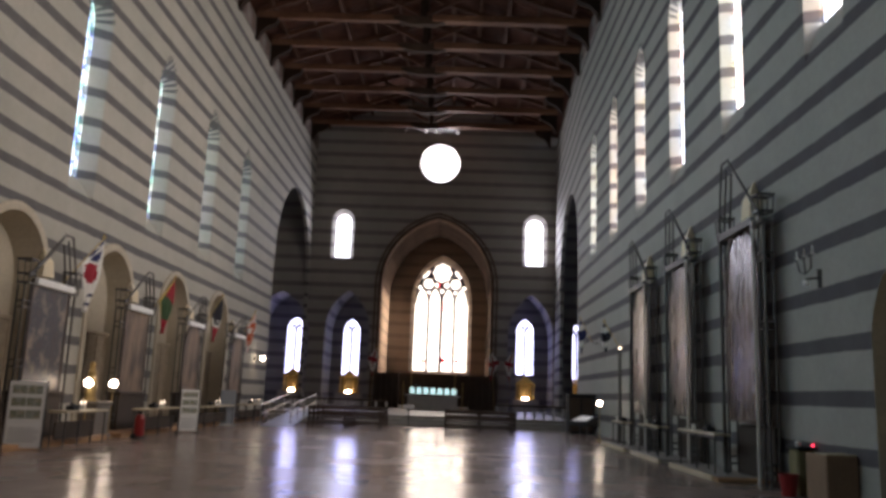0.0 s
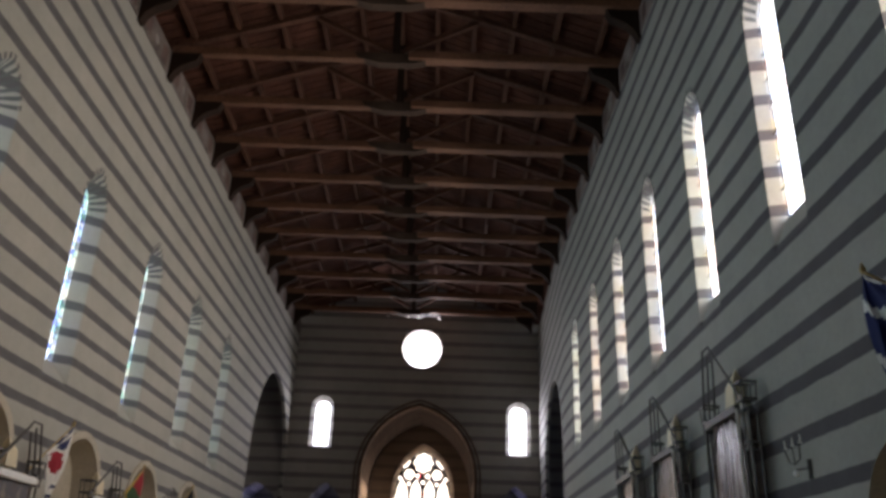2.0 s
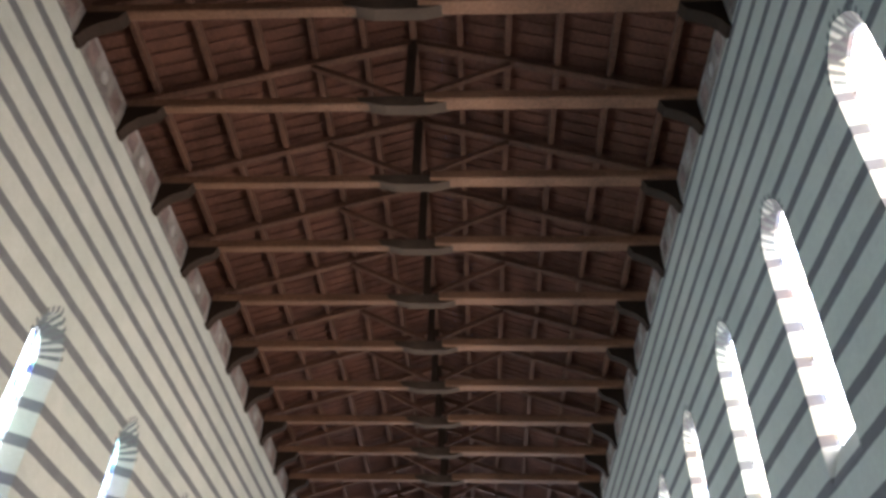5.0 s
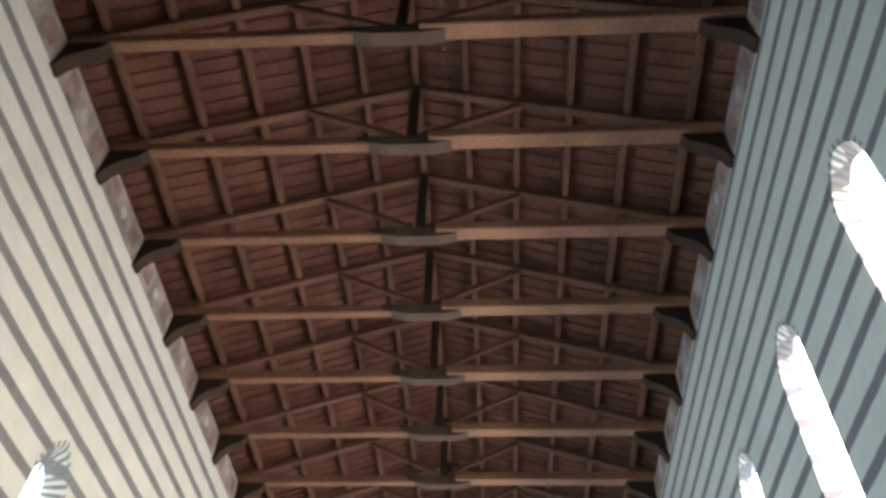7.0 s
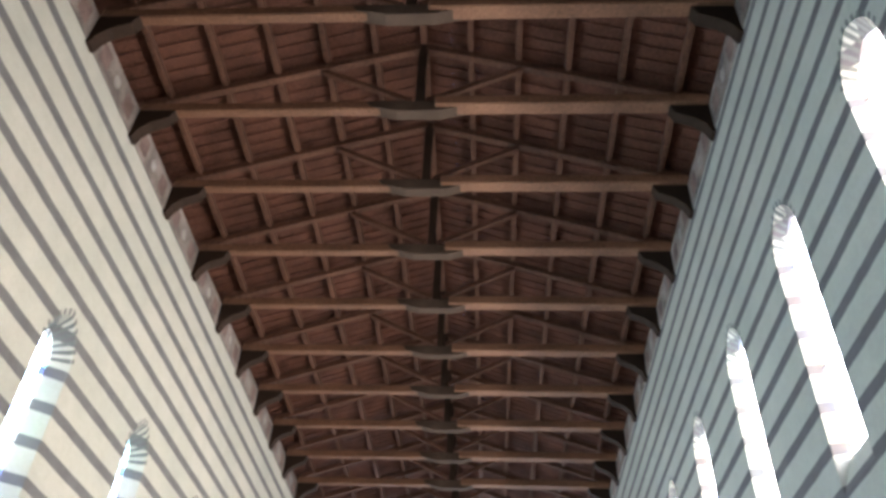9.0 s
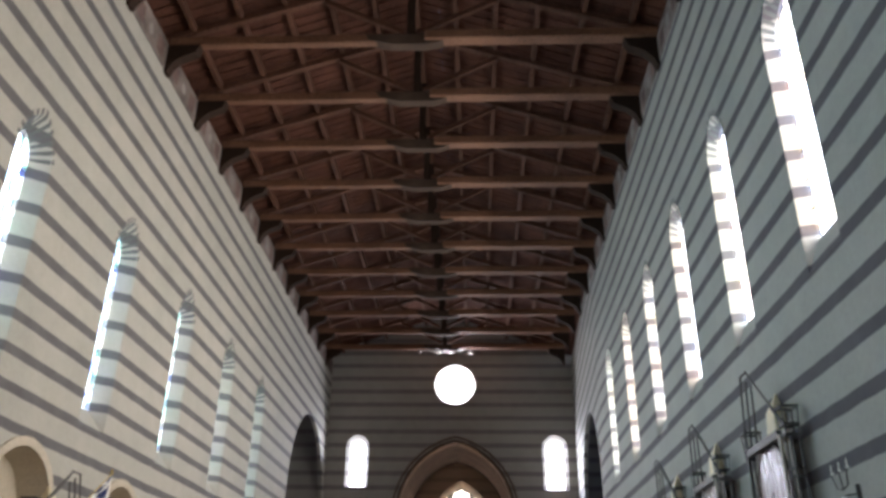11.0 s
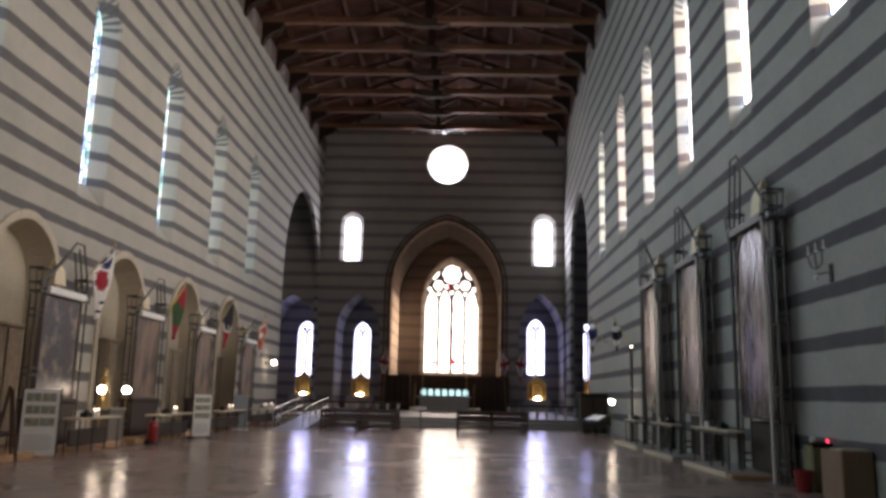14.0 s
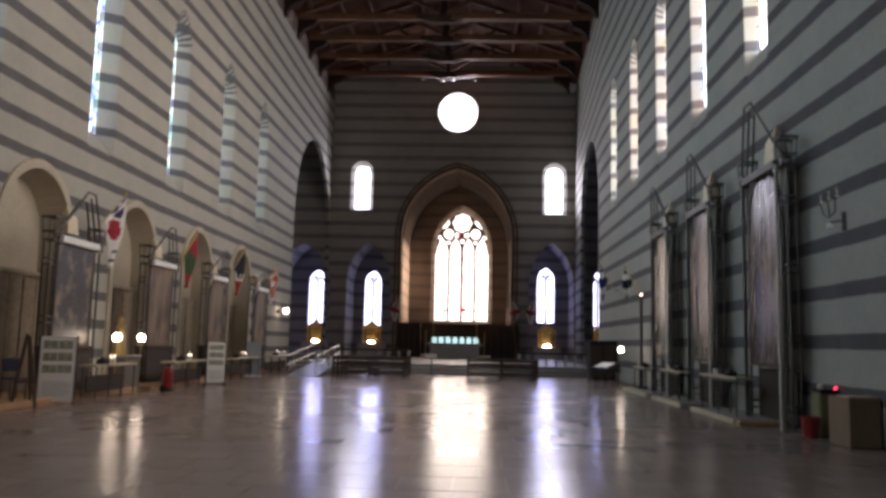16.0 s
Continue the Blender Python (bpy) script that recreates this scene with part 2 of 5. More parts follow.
# y = 5.2 is an unseen window, added to light the right wall
LEFT_WINDOWS = (5.2,  11.45, 17.7, 23.95, 30.1, 36.25, 42.4)
RIGHT_WINDOWS = (9.45, 14.52, 19.6, 24.7, 29.75, 34.95, 40.2)
NICHES = (20.7, 26.9, 33.1, 39.3)
ops = []
for y in LEFT_WINDOWS:
    ops.append((Shape(y, 0.86, 7.2, 13.0, 14.35), 0.45, Shape(y, 0.48, 7.9, 13.0, 13.9), False, 0, 0))
for y in NICHES:
    ops.append((Shape(y, 1.62, 0.02, 4.35, 6.0), 0.75, Shape(y, 1.5, 0.02, 4.3, 5.85), True, 1, 1))
wall("wall_transept_left", on_left, 49.4, YF, 0, WALL_TOP, 0.28, [(Shape(56.5, 6.1, 0.02, 9.6, 15.9), 0.14, Shape(56.5, 6.1, 0.02, 9.6, 15.9), False, 0, 0)], [M_LEFT],
     "striped wall with a broad pointed arch to the transept")
wall("wall_left", on_left, YB, 49.4, 0, WALL_TOP, 1.2, ops, [M_LEFT, M_PLASTER], "nave wall of pale stone with dark courses and altar niches")
ops = []
for y in RIGHT_WINDOWS:
    ops.append((Shape(y, 0.8, 8.45, 14.25, 15.35), 0.3, Shape(y + 0.05, 0.68, 9.2, 14.2, 15.1), False, 0, 0))
ops.append((Shape(11.9, 1.45, 0.02, 2.7, 4.15), 0.6, Shape(11.9, 1.4, 0.02, 2.7, 4.1), True, 1, 1))
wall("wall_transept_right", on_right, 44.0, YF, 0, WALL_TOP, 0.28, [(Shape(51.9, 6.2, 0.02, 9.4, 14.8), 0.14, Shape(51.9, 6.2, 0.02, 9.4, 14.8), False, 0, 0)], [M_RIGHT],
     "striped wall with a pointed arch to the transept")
wall("wall_right", on_right, YB, 44.0, 0, WALL_TOP, 1.2, ops, [M_RIGHT, M_PLASTER], "nave wall of striped stone, dimmed in colour, with dark courses and tall windows")

CH = Shape(-1.62, 4.33, 0.02, 10.0, 15.4)
ROSE = Shape(-1.68, 1.6, 0, 20.05, 21.65, True)
CHAPELS = (Shape(-8.47, 1.72, 0.02, 6.3, 9.4), Shape(5.85, 1.75, 0.02, 6.3, 9.6), Shape(-13.7, 2.2, 0.02, 6.0, 9.2), Shape(10.9, 1.75, 0.02, 6.3, 9.6))
SMALL = (Shape(-9.24, 0.88, 12.0, 15.05, 15.95), Shape(6.08, 0.95, 11.85, 15.05, 16.0))
ops = [(CH, 0.5, CH, False, 1, 1), (ROSE, 0.4, Shape(-1.68, 1.45, 0, 20.05, 21.5, True), False, 0, 0)]
for s in CHAPELS:
    ops.append((s, 0.5, s, False, 0, 0))
for s in SMALL:
    ops.append((s, 0.4, Shape(s.c, s.w - 0.3, s.z0 + 0.14, s.zs, s.za - 0.34), False, 0, 0))
wall("wall_far", on_far, -26, 22, 0, 26.4, 0.9, ops, [M_FAR, M_BRICKY], "choir wall of dark striped stone with pointed arches and a round window")
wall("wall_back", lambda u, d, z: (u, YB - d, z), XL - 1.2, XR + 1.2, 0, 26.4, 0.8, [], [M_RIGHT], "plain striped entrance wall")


def room(name, x0, x1, y0, y1, zs, za, mat, win=None, label="", front=None):
    """A space beyond the choir wall: side walls, pointed vault and a far wall with one window, splayed where front is given."""
    bm = BM()
    v = Shape((x0 + x1) / 2, (x1 - x0) / 2, 0, zs, za)
    line = [(x0, 0.0)] + [(u, v.hi(u)) for u in v.samples(18)] + [(x1, 0.0)]
    for a, b in zip(line, line[1:]):
        f = bm.faces.new([bm.verts.new(p) for p in ((a[0], y0, a[1]), (b[0], y0, b[1]), (b[0], y1, b[1]), (a[0], y1, a[1]))])
        f.material_index = 1 if isinstance(mat, list) and max(a[1], b[1]) > zs + 0.01 else 0
    back = lambda u, d, z: (u, y1 + d, z)
    front = front or win
    sheet(bm, back, 0, x0 - 0.01, x1 + 0.01, 0, za + 0.1, [front] if win else [])
    if win:
        reveal(bm, back, front, 0, win, 0.5 if front is not win else 0.35)
    bmesh.ops.remove_doubles(bm, verts=bm.verts, dist=0.0005)
    return tagged(part(name, bm, mat), label, "wall", kind="structure")


CHOIR_Y = 71.6
M_VAULT = plain("brown plaster of the choir vault", (0.075, 0.058, 0.05), 0.95, var=0.3, scale=2, gloss=0.0)
M_CHOIR = striped("brown striped stone of the choir", 1.07, 13.05, 0.36, (0.36, 0.285, 0.235), (0.23, 0.18, 0.15), 0.9, 1.0, 0.0)
BIGWIN = Shape(-1.32, 2.34, 3.65, 10.1, 13.45)
BIGWIN_OUT = Shape(-1.32, 2.74, 3.3, 10.1, 14.05)
room("wall_choir", -5.95, 2.71, YF + 0.85, CHOIR_Y, 10.0, 15.6, [M_CHOIR, M_VAULT], BIGWIN, "choir walls of striped stone round a tall traceried window", BIGWIN_OUT)
CHAP_WIN = (Shape(-8.75, 0.68, 2.95, 6.6, 7.6), Shape(5.88, 0.7, 3.5, 7.1, 8.1), Shape(-13.5, 0.72, 2.75, 6.6, 7.6), Shape(10.2, 0.6, 3.3, 6.9, 7.8))
# cool tone puts the blue window glow into the chapel stone
M_CHAPEL = striped("striped stone of the chapels, blue glow in colour", 1.07, 13.05, 0.36, (0.46, 0.45, 0.48), (0.22, 0.215, 0.24), 0.9, 1.0, 0.0)
for s, w in zip(CHAPELS, CHAP_WIN):
    room("wall_chapel", s.c - s.w - 0.15, s.c + s.w + 0.15, YF + 0.85, 68.0, s.zs, s.za + 0.4, M_CHAPEL, w, "side chapel of striped stone with one lancet window")
# transept arms
for n, (x0, x1, y0) in enumerate(((-24.0, XL - 1.2, 48.5), (XR + 2.4, 21.0, 44.5))):
    bm = BM()
    xe, xi = (x0, x1) if n == 0 else (x1, x0)
    box(bm, x0, x1, y0 - 0.4, y0, 0, 19)
    box(bm, xe - 0.4, xe, y0 - 0.4, YF, 0, 19)
    tagged(part("wall_transept", bm, M_FAR), "dark striped walls of the transept arm", "wall", kind="structure")
    bm = BM()
    box(bm, min(x0, x1) - 0.4, max(x0, x1), y0 - 0.4, YF, 19, 19.3)
    tagged(part("ceiling_transept", bm, M_WOODD), "dark timber ceiling of the transept arm", "ceiling", kind="structure")

# ---- windows and their light ----
def glass(name, tints, strength=1.0):
    """Old coloured glass: small tinted panes that the light shines through, with a faint gloss."""
    m, nt, b = shader(name)
    co = nt.nodes.new("ShaderNodeTexCoord").outputs["Object"]
    v = node(nt, "ShaderNodeTexVoronoi", Scale=5.0)
    nt.links.new(co, v.inputs["Vector"])
    sep = nt.nodes.new("ShaderNodeSeparateColor")
    nt.links.new(v.outputs["Color"], sep.inputs[0])
    col = ramp(nt, sep.outputs[0], [(i / len(tints), t) for i, t in enumerate(tints)])
    nt.nodes[-1].color_ramp.interpolation = "CONSTANT"
    tr = nt.nodes.new("ShaderNodeBsdfTransparent")
    nt.links.new(col, tr.inputs["Color"])
    gl = node(nt, "ShaderNodeBsdfGlossy", Roughness=0.15)
    mx = node(nt, "ShaderNodeMixShader", Fac=0.05)
    nt.links.new(tr.outputs[0], mx.inputs[1])
    nt.links.new(gl.outputs[0], mx.inputs[2])
    nt.links.new(mx.outputs[0], nt.nodes["Material Output"].inputs["Surface"])
    return m


def backdrop(place, s, d, color):
    """The bright hazy sky outside a window."""
    bm = BM()
    grow = 0.15
    zs = (s.zs - s.w - grow, s.zs + s.w + grow) if s.full else (s.z0 - grow, s.za + grow)
    bm.faces.new([bm.verts.new(place(*p)) for p in ((s.c - s.w - grow, d, zs[0]), (s.c + s.w + grow, d, zs[0]), (s.c + s.w + grow, d, zs[1]), (s.c - s.w - grow, d, zs[1]))])
    return tagged(part("backdrop", bm, M_SKY), "bright white hazy sky outside the window", "sky", kind="structure")


M_SKY, nt, b = shader("bright sky")
em = node(nt, "ShaderNodeEmission", Strength=SKY_GLOW)
em.inputs["Color"].default_value = (0.95, 0.97, 1.0, 1)
nt.links.new(em.outputs[0], nt.nodes["Material Output"].inputs["Surface"])

G_LEFT = glass("pale leaded glass with blue and green", [(0.75, 0.9, 0.95), (0.5, 0.8, 0.85), (0.9, 0.95, 0.9), (0.25, 0.35, 0.85), (0.85, 0.9, 0.8), (0.4, 0.85, 0.7)])
G_RIGHT = glass("pale leaded glass with yellow and rose", [(1, 0.98, 0.9), (1, 0.9, 0.65), (0.95, 0.95, 1), (1, 0.8, 0.7), (1, 1, 0.95), (0.75, 0.85, 1)])
G_CHOIR = glass("warm clear leaded glass", [(1, 0.88, 0.66), (1, 0.84, 0.6), (1, 0.92, 0.75), (0.98, 0.86, 0.7)])
G_CHAPEL = glass("bluish leaded glass", [(0.72, 0.74, 1.0), (0.8, 0.8, 1.0), (0.66, 0.7, 1.0), (0.78, 0.76, 1.0)])
G_FAR = glass("clear leaded glass", [(1, 0.99, 0.97), (0.95, 0.96, 1), (1, 0.97, 0.92), (1, 1, 1)])


def filled(place, s, d, n=16):
    bm = BM()
    us = s.samples(n)
    for a, b in zip(us, us[1:]):
        bm.faces.new([bm.verts.new(place(*p)) for p in ((a, d, s.lo(a)), (b, d, s.lo(b)), (b, d, s.hi(b)), (a, d, s.hi(a)))])
    bmesh.ops.remove_doubles(bm, verts=bm.verts, dist=0.0005)
    return bm


def lancet(name, place, front, s, d, turn, watts, color, gl, label, mullions=0, rings=True, gap=0.12):
    """A window: glazing, lead bars, striped voussoirs round the arch, and the sky's light behind it."""
    mid = place(s.c, d, 0)
    top = thing(name, 0, 0, 0, label, "window", kind="structure")
    part("pane", filled(place, s, d + 0.02), gl, top)
    bm = BM()
    z = s.z0 + 0.7
    while z < s.za - 0.3:
        w = s.w if z < s.zs else s.w * 0.6
        beam(bm, place(s.c - w, d, z), place(s.c + w, d, z), 0.018, 0.018)
        z += 0.7
    for k in range(mullions):
        u = s.c - s.w + 2 * s.w * (k + 1) / (mullions + 1)
        beam(bm, place(u, d, s.z0), place(u, d, s.hi(u) - 0.02), 0.04, 0.04)
    part("lead_bar", bm, M_LEAD, top)
    if rings:
        fo = [(u, z) for u, z in ((u, front.hi(u)) for u in front.samples(26))]
        bo = [(u, z) for u, z in ((u, s.hi(u)) for u in s.samples(26))]
        for k in range(1, 25, 2):
            bm = BM()
            c = Vector((front.c, front.zs - 0.2))
            for dd, grow in ((0.0, 0.0),):
                a, b = (Vector(fo[k]), Vector(fo[k + 1]))
                a2, b2 = (Vector(bo[k]), Vector(bo[k + 1]))
                ao, bo_ = c + (a - c) * 1.13, c + (b - c) * 1.13
                pts = [place(a.x, -0.004, a.y), place(b.x, -0.004, b.y), place(bo_.x, -0.004, bo_.y), place(ao.x, -0.004, ao.y),
                       place(a2.x, d - 0.03, a2.y - 0.006), place(b2.x, d - 0.03, b2.y - 0.006), place(a.x, 0.0, a.y - 0.006), place(b.x, 0.0, b.y - 0.006)]
                v = [bm.verts.new(p) for p in pts]
                bm.faces.new((v[0], v[1], v[2], v[3]))
                bm.faces.new((v[6], v[7], v[5], v[4]))
                bm.faces.new((v[0], v[1], v[7], v[6]))
            part("voussoir", bm, M_VOUS, top)
    h = s.za - s.z0
    daylight("sky_light", turn(Vector(place(s.c, d + gap, (s.z0 + s.za) / 2))), 2 * s.w, h, watts, color, 140)
    backdrop(place, s, d + gap + 0.06, color)
    return top


M_VOUS = plain("dark voussoir stone", (0.13, 0.135, 0.13), 0.8, var=0.3)
east = lambda p: Matrix.Translation(p) @ pose(0, 0, 0, 90, 0, -90)    # shines towards +x
west = lambda p: Matrix.Translation(p) @ pose(0, 0, 0, 90, 0, 90)     # shines towards -x
south = lambda p: Matrix.Translation(p) @ pose(0, 0, 0, -90, 0, 0)    # shines towards -y
for y in LEFT_WINDOWS:
    lancet("window_left", on_left, Shape(y, 0.86, 7.2, 13.0, 14.35), Shape(y, 0.48, 7.9, 13.0, 13.9), 0.45, east, DAY_LEFT, (0.93, 1.0, 0.96), G_LEFT,
           "tall lancet window of pale blue and green leaded glass", 1)
JAMB_TINTS = ((1.0, 0.94, 0.76), (1.0, 0.86, 0.66), (0.95, 1.0, 0.78), (1.0, 0.9, 0.7))     # light tinted by old yellow glass
for k, y in enumerate(RIGHT_WINDOWS):
    lancet("window_right", on_right, Shape(y, 0.8, 8.45, 14.25, 15.35), Shape(y + 0.05, 0.68, 9.2, 14.2, 15.1), 0.3, west, DAY_RIGHT, JAMB_TINTS[k % 4], G_RIGHT,
           "tall lancet window of glaring pale leaded glass", 0, True, 0.04)
for s in SMALL:
    t = Shape(s.c, s.w - 0.3, s.z0 + 0.14, s.zs, s.za - 0.34)
    lancet("window_choir_wall", on_far, s, t, 0.4, south, DAY_FAR, (0.95, 0.97, 1.0), G_FAR, "small round-headed window glaring with daylight", 1, False)


def glaze(name, place, s, d, watts, color, label, gl, spread=180):
    top = thing(name, 0, 0, 0, label, "window", kind="structure")
    part("pane", filled(place, s, d), gl, top)
    zm = s.zs if s.full else (s.z0 + s.za) / 2
    h = 2 * s.w if s.full else s.za - s.z0
    lamp = daylight("sky_light", south(Vector(place(s.c, d + 0.25, zm))), 2 * s.w, h, watts, color, spread)
    if s.full:
        lamp.data.shape = "ELLIPSE"
    backdrop(place, s, d + 0.45, color)
    return top


glaze("window_rose", on_far, Shape(-1.68, 1.45, 0, 20.05, 21.5, True), 0.5, DAY_FAR, (1, 0.98, 0.95), "round window glaring white above the choir arch", G_FAR)
choir = lambda u, d, z: (u, CHOIR_Y + 0.2 + d, z)
big = glaze("window_choir", choir, BIGWIN, 0.32, DAY_CHAPEL * 0.85, (1.0, 0.89, 0.72), "great pointed choir window with stone tracery", G_CHOIR)
chap = lambda u, d, z: (u, 68.0 + d, z)
for w, dim in zip(CHAP_WIN, (0.16, 1.0, 1.0, 1.0)):
    cw = glaze("window_chapel", chap, w, 0.3, DAY_CHAPEL * 1.9 * dim, (0.6, 0.63, 1.0), "slender chapel lancet glaring bluish white", G_CHAPEL, 180 if dim == 1.0 else 60)
    bm = BM()
    beam(bm, chap(w.c, 0.2, w.z0), chap(w.c, 0.2, w.zs + 0.1), 0.19, 0.12, (0, 1, 0))
    for s in (-1, 1):
        beam(bm, chap(w.c, 0.2, w.zs), chap(w.c + s * w.w * 0.5, 0.2, w.zs + 0.55), 0.16, 0.1, (0, 1, 0))
        beam(bm, chap(w.c, 0.2, w.zs + 0.45), chap(w.c + s * w.w * 0.75, 0.2, w.zs + 0.05), 0.12, 0.1, (0, 1, 0))
    part("tracery", bm, M_TRACERY, cw)


def ring(bm, place, cu, cz, r, d, t, n=14, a0=0.0, a1=2 * math.pi):
    k = [(cu + r * math.cos(a0 + (a1 - a0) * i / n), cz + r * math.sin(a0 + (a1 - a0) * i / n)) for i in range(n + 1)]
    for p, q in zip(k, k[1:]):
        beam(bm, place(p[0], d, p[1]), place(q[0], d, q[1]), t * 1.6, 0.16, (0, 1, 0))


# a tall window in the side wall of the choir lights the wall across from it
side = lambda u, d, z: (2.66 + d, u, z)
CHOIR_SIDE = Shape(67.6, 1.1, 4.6, 8.6, 9.8)
t = thing("window_choir_side", 0, 0, 0, "tall side window of the choir with warm glass", "window", kind="structure")
part("pane", filled(side, CHOIR_SIDE, 0.0), G_CHOIR, t)
o = CHOIR_SIDE.outline()
bm = BM()
for p, q in zip(o, o[1:] + o[:1]):
    if (Vector(p) - Vector(q)).length > 0.01:
        beam(bm, side(p[0], 0.0, p[1]), side(q[0], 0.0, q[1]), 0.1, 0.08, (1, 0, 0))
part("window_frame", bm, M_TRACERY, t)
daylight("sky_light", west(Vector(side(67.6, -0.05, 7.1))), 2.0, 4.6, DAY_SIDE, (1.0, 0.8, 0.54), 60)

# tracery of the great window: four lights, two sexfoils, one large rosette
bm = BM()
s = BIGWIN
for k in range(-1, 2):
    u = s.c + k * s.w / 2
    beam(bm, choir(u, 0.15, s.z0), choir(u, 0.15, 10.0), 0.26 if k else 0.3, 0.18, (0, 1, 0))
part("mullion", bm, M_TRACERY, big)
# the tracery plate: stone between the heads of the lights, two foiled circles and a rosette
LIGHTS = [Shape(s.c + (k - 1.5) * s.w / 2, s.w / 4 - 0.13, 0, 9.7, 10.95) for k in range(4)]


def foil(u, z, cu, cz, r, n, turn=0.0):
    """Inside a foiled circle of n lobes."""
    du, dz = u - cu, z - cz
    lobe = abs(math.cos((math.atan2(dz, du) + turn) * n / 2))
    return math.hypot(du, dz) < r * (0.8 + 0.2 * lobe)


def pierced(u, z):
    d = abs(u - s.c)
    if any(abs(u - l.c) < l.w and z < l.hi(u) for l in LIGHTS):
        return True
    if foil(u, z, s.c, 12.4, 0.84, 8) or foil(d, z, 1.2, 11.4, 0.45, 6) or foil(d, z, 0.42, 11.28, 0.22, 4):
        return True
    if foil(d, z, 1.98, 11.05, 0.17, 3) or foil(d, z, 1.2, 10.62, 0.16, 3) or foil(d, z, 0.0, 10.75, 0.18, 3):
        return True
    q = ((d - 1.62) * 0.62 + (z - 12.3) * 0.78, (d - 1.62) * 0.78 - (z - 12.3) * 0.62)
    return (q[0] / 0.3) ** 2 + (q[1] / 0.55) ** 2 < 1 and s.hi(u) - z > 0.1


bm = BM()
g = 0.055
nu, nz = int(2 * s.w / g), int((s.za - 9.6) / g)
grid = {}
for iu in range(nu):
    for iz in range(nz):
        u, z = s.c - s.w + (iu + 0.5) * g, 9.6 + (iz + 0.5) * g
        if z < s.hi(u) and not pierced(u, z):
            vs = []
            for du, dz in ((0, 0), (1, 0), (1, 1), (0, 1)):
                key = (iu + du, iz + dz)
                if key not in grid:
                    grid[key] = bm.verts.new(choir(s.c - s.w + key[0] * g, 0.1, 9.6 + key[1] * g))
                vs.append(grid[key])
            bm.faces.new(vs)
tr = part("tracery", bm, M_TRACERY, big)
tr.modifiers.new("depth", "SOLIDIFY").thickness = 0.14
bm = BM()
z = s.z0 + 0.9
while z < 9.3:
    beam(bm, choir(s.c - s.w, 0.2, z), choir(s.c + s.w, 0.2, z), 0.03, 0.03)
    z += 0.9
part("saddle_bar", bm, M_LEAD, big)
M_REDGLASS = glass("deep red glass", [(0.75, 0.08, 0.12), (0.6, 0.04, 0.1), (0.8, 0.2, 0.22)])
for du, z, w, h in ((0.06, 7.3, 0.12, 0.5), (0.3, 4.6, 0.16, 0.2), (-1.5, 4.5, 0.14, 0.18), (0.1, 9.4, 0.1, 0.35), (1.5, 4.55, 0.14, 0.16), (-0.3, 11.3, 0.12, 0.14), (0.55, 8.3, 0.1, 0.2)):
    bm = BM()
    box(bm, s.c + du - w, s.c + du + w, CHOIR_Y + 0.46, CHOIR_Y + 0.48, z - h, z + h)
    part("red_pane", bm, M_REDGLASS, big, "deep red glass pane")

# ---- floor ----
def tiled_floor():
    m, nt, b = shader("polished brick-red stone floor", 0.3)
    geo = nt.nodes.new("ShaderNodeNewGeometry")
    pos = geo.outputs["Position"]
    isl = geo.outputs["Random Per Island"]
    stain = noise_out(nt, 0.35, 5.0, 0.6, pos)
    fine = noise_out(nt, 14.0, 5.0, 0.6, pos)
    base = ramp(nt, isl, [(0.0, (0.325, 0.245, 0.205)), (0.5, (0.34, 0.256, 0.216)), (1.0, (0.355, 0.268, 0.228))])
    base = mixc(nt, "MULTIPLY", 0.6, base, ramp(nt, stain, [(0.3, (0.68, 0.68, 0.7)), (0.7, (1, 1, 1))]))
    base = mixc(nt, "MULTIPLY", 0.4, base, ramp(nt, fine, [(0.3, (0.7, 0.7, 0.7)), (0.7, (1, 1, 1))]))
    nt.links.new(base, b.inputs["Base Color"])
    r = mth(nt, "ADD", mth(nt, "MULTIPLY", stain, 0.14), mth(nt, "MULTIPLY", isl, 0.05))
    nt.links.new(mth(nt, "ADD", r, 0.13), b.inputs["Roughness"])
    b.inputs["Specular IOR Level"].default_value = 0.3
    bump(nt, b, mth(nt, "ADD", noise_out(nt, 2.2, 3.0, 0.5, pos), mth(nt, "MULTIPLY", fine, 0.16)), 0.045, 0.02)
    return m


M_FLOOR = tiled_floor()
M_JOINT = plain("dark floor joint", (0.2, 0.155, 0.135), 0.6)
bm = BM()
box(bm, XL - 1.0, XR + 1.2, YB, YF + 9, -0.3, -0.006)
box(bm, -25, XL - 1.0, 48, YF + 9, -0.3, -0.006)
box(bm, XR + 1.2, 22, 44, YF + 9, -0.3, -0.006)
floor = tagged(part("floor", bm, M_JOINT), "polished brownish stone floor with broad slabs", "floor", kind="structure")

# ---- roof ----
SLOPE = 0.35
bm = BM()
for sg in (-1, 1):
    half = (XR - XL) / 2 + 1.2
    n = 11
    rows = []
    for k in range(n):       # tile courses, each lapping the next
        a, b2 = half * k / n, half * (k + 1) / n
        za, zb = 26.05 - a * SLOPE, 26.05 - b2 * SLOPE
        vs = [bm.verts.new(p) for p in ((MID + sg * a, YB, za), (MID + sg * b2, YB, zb - 0.02), (MID + sg * b2, YF, zb - 0.02), (MID + sg * a, YF, za))]
        bm.faces.new(vs)
y = YB + 0.2
while y < YF:               # common rafters under the tiles
    for sg in (-1, 1):
        j = random.uniform(-0.03, 0.03)
        beam(bm, (MID, y + j, 25.95), (MID + sg * 10.2, y - j, 25.95 - 10.2 * SLOPE), 0.06, 0.035)
    y += 0.48
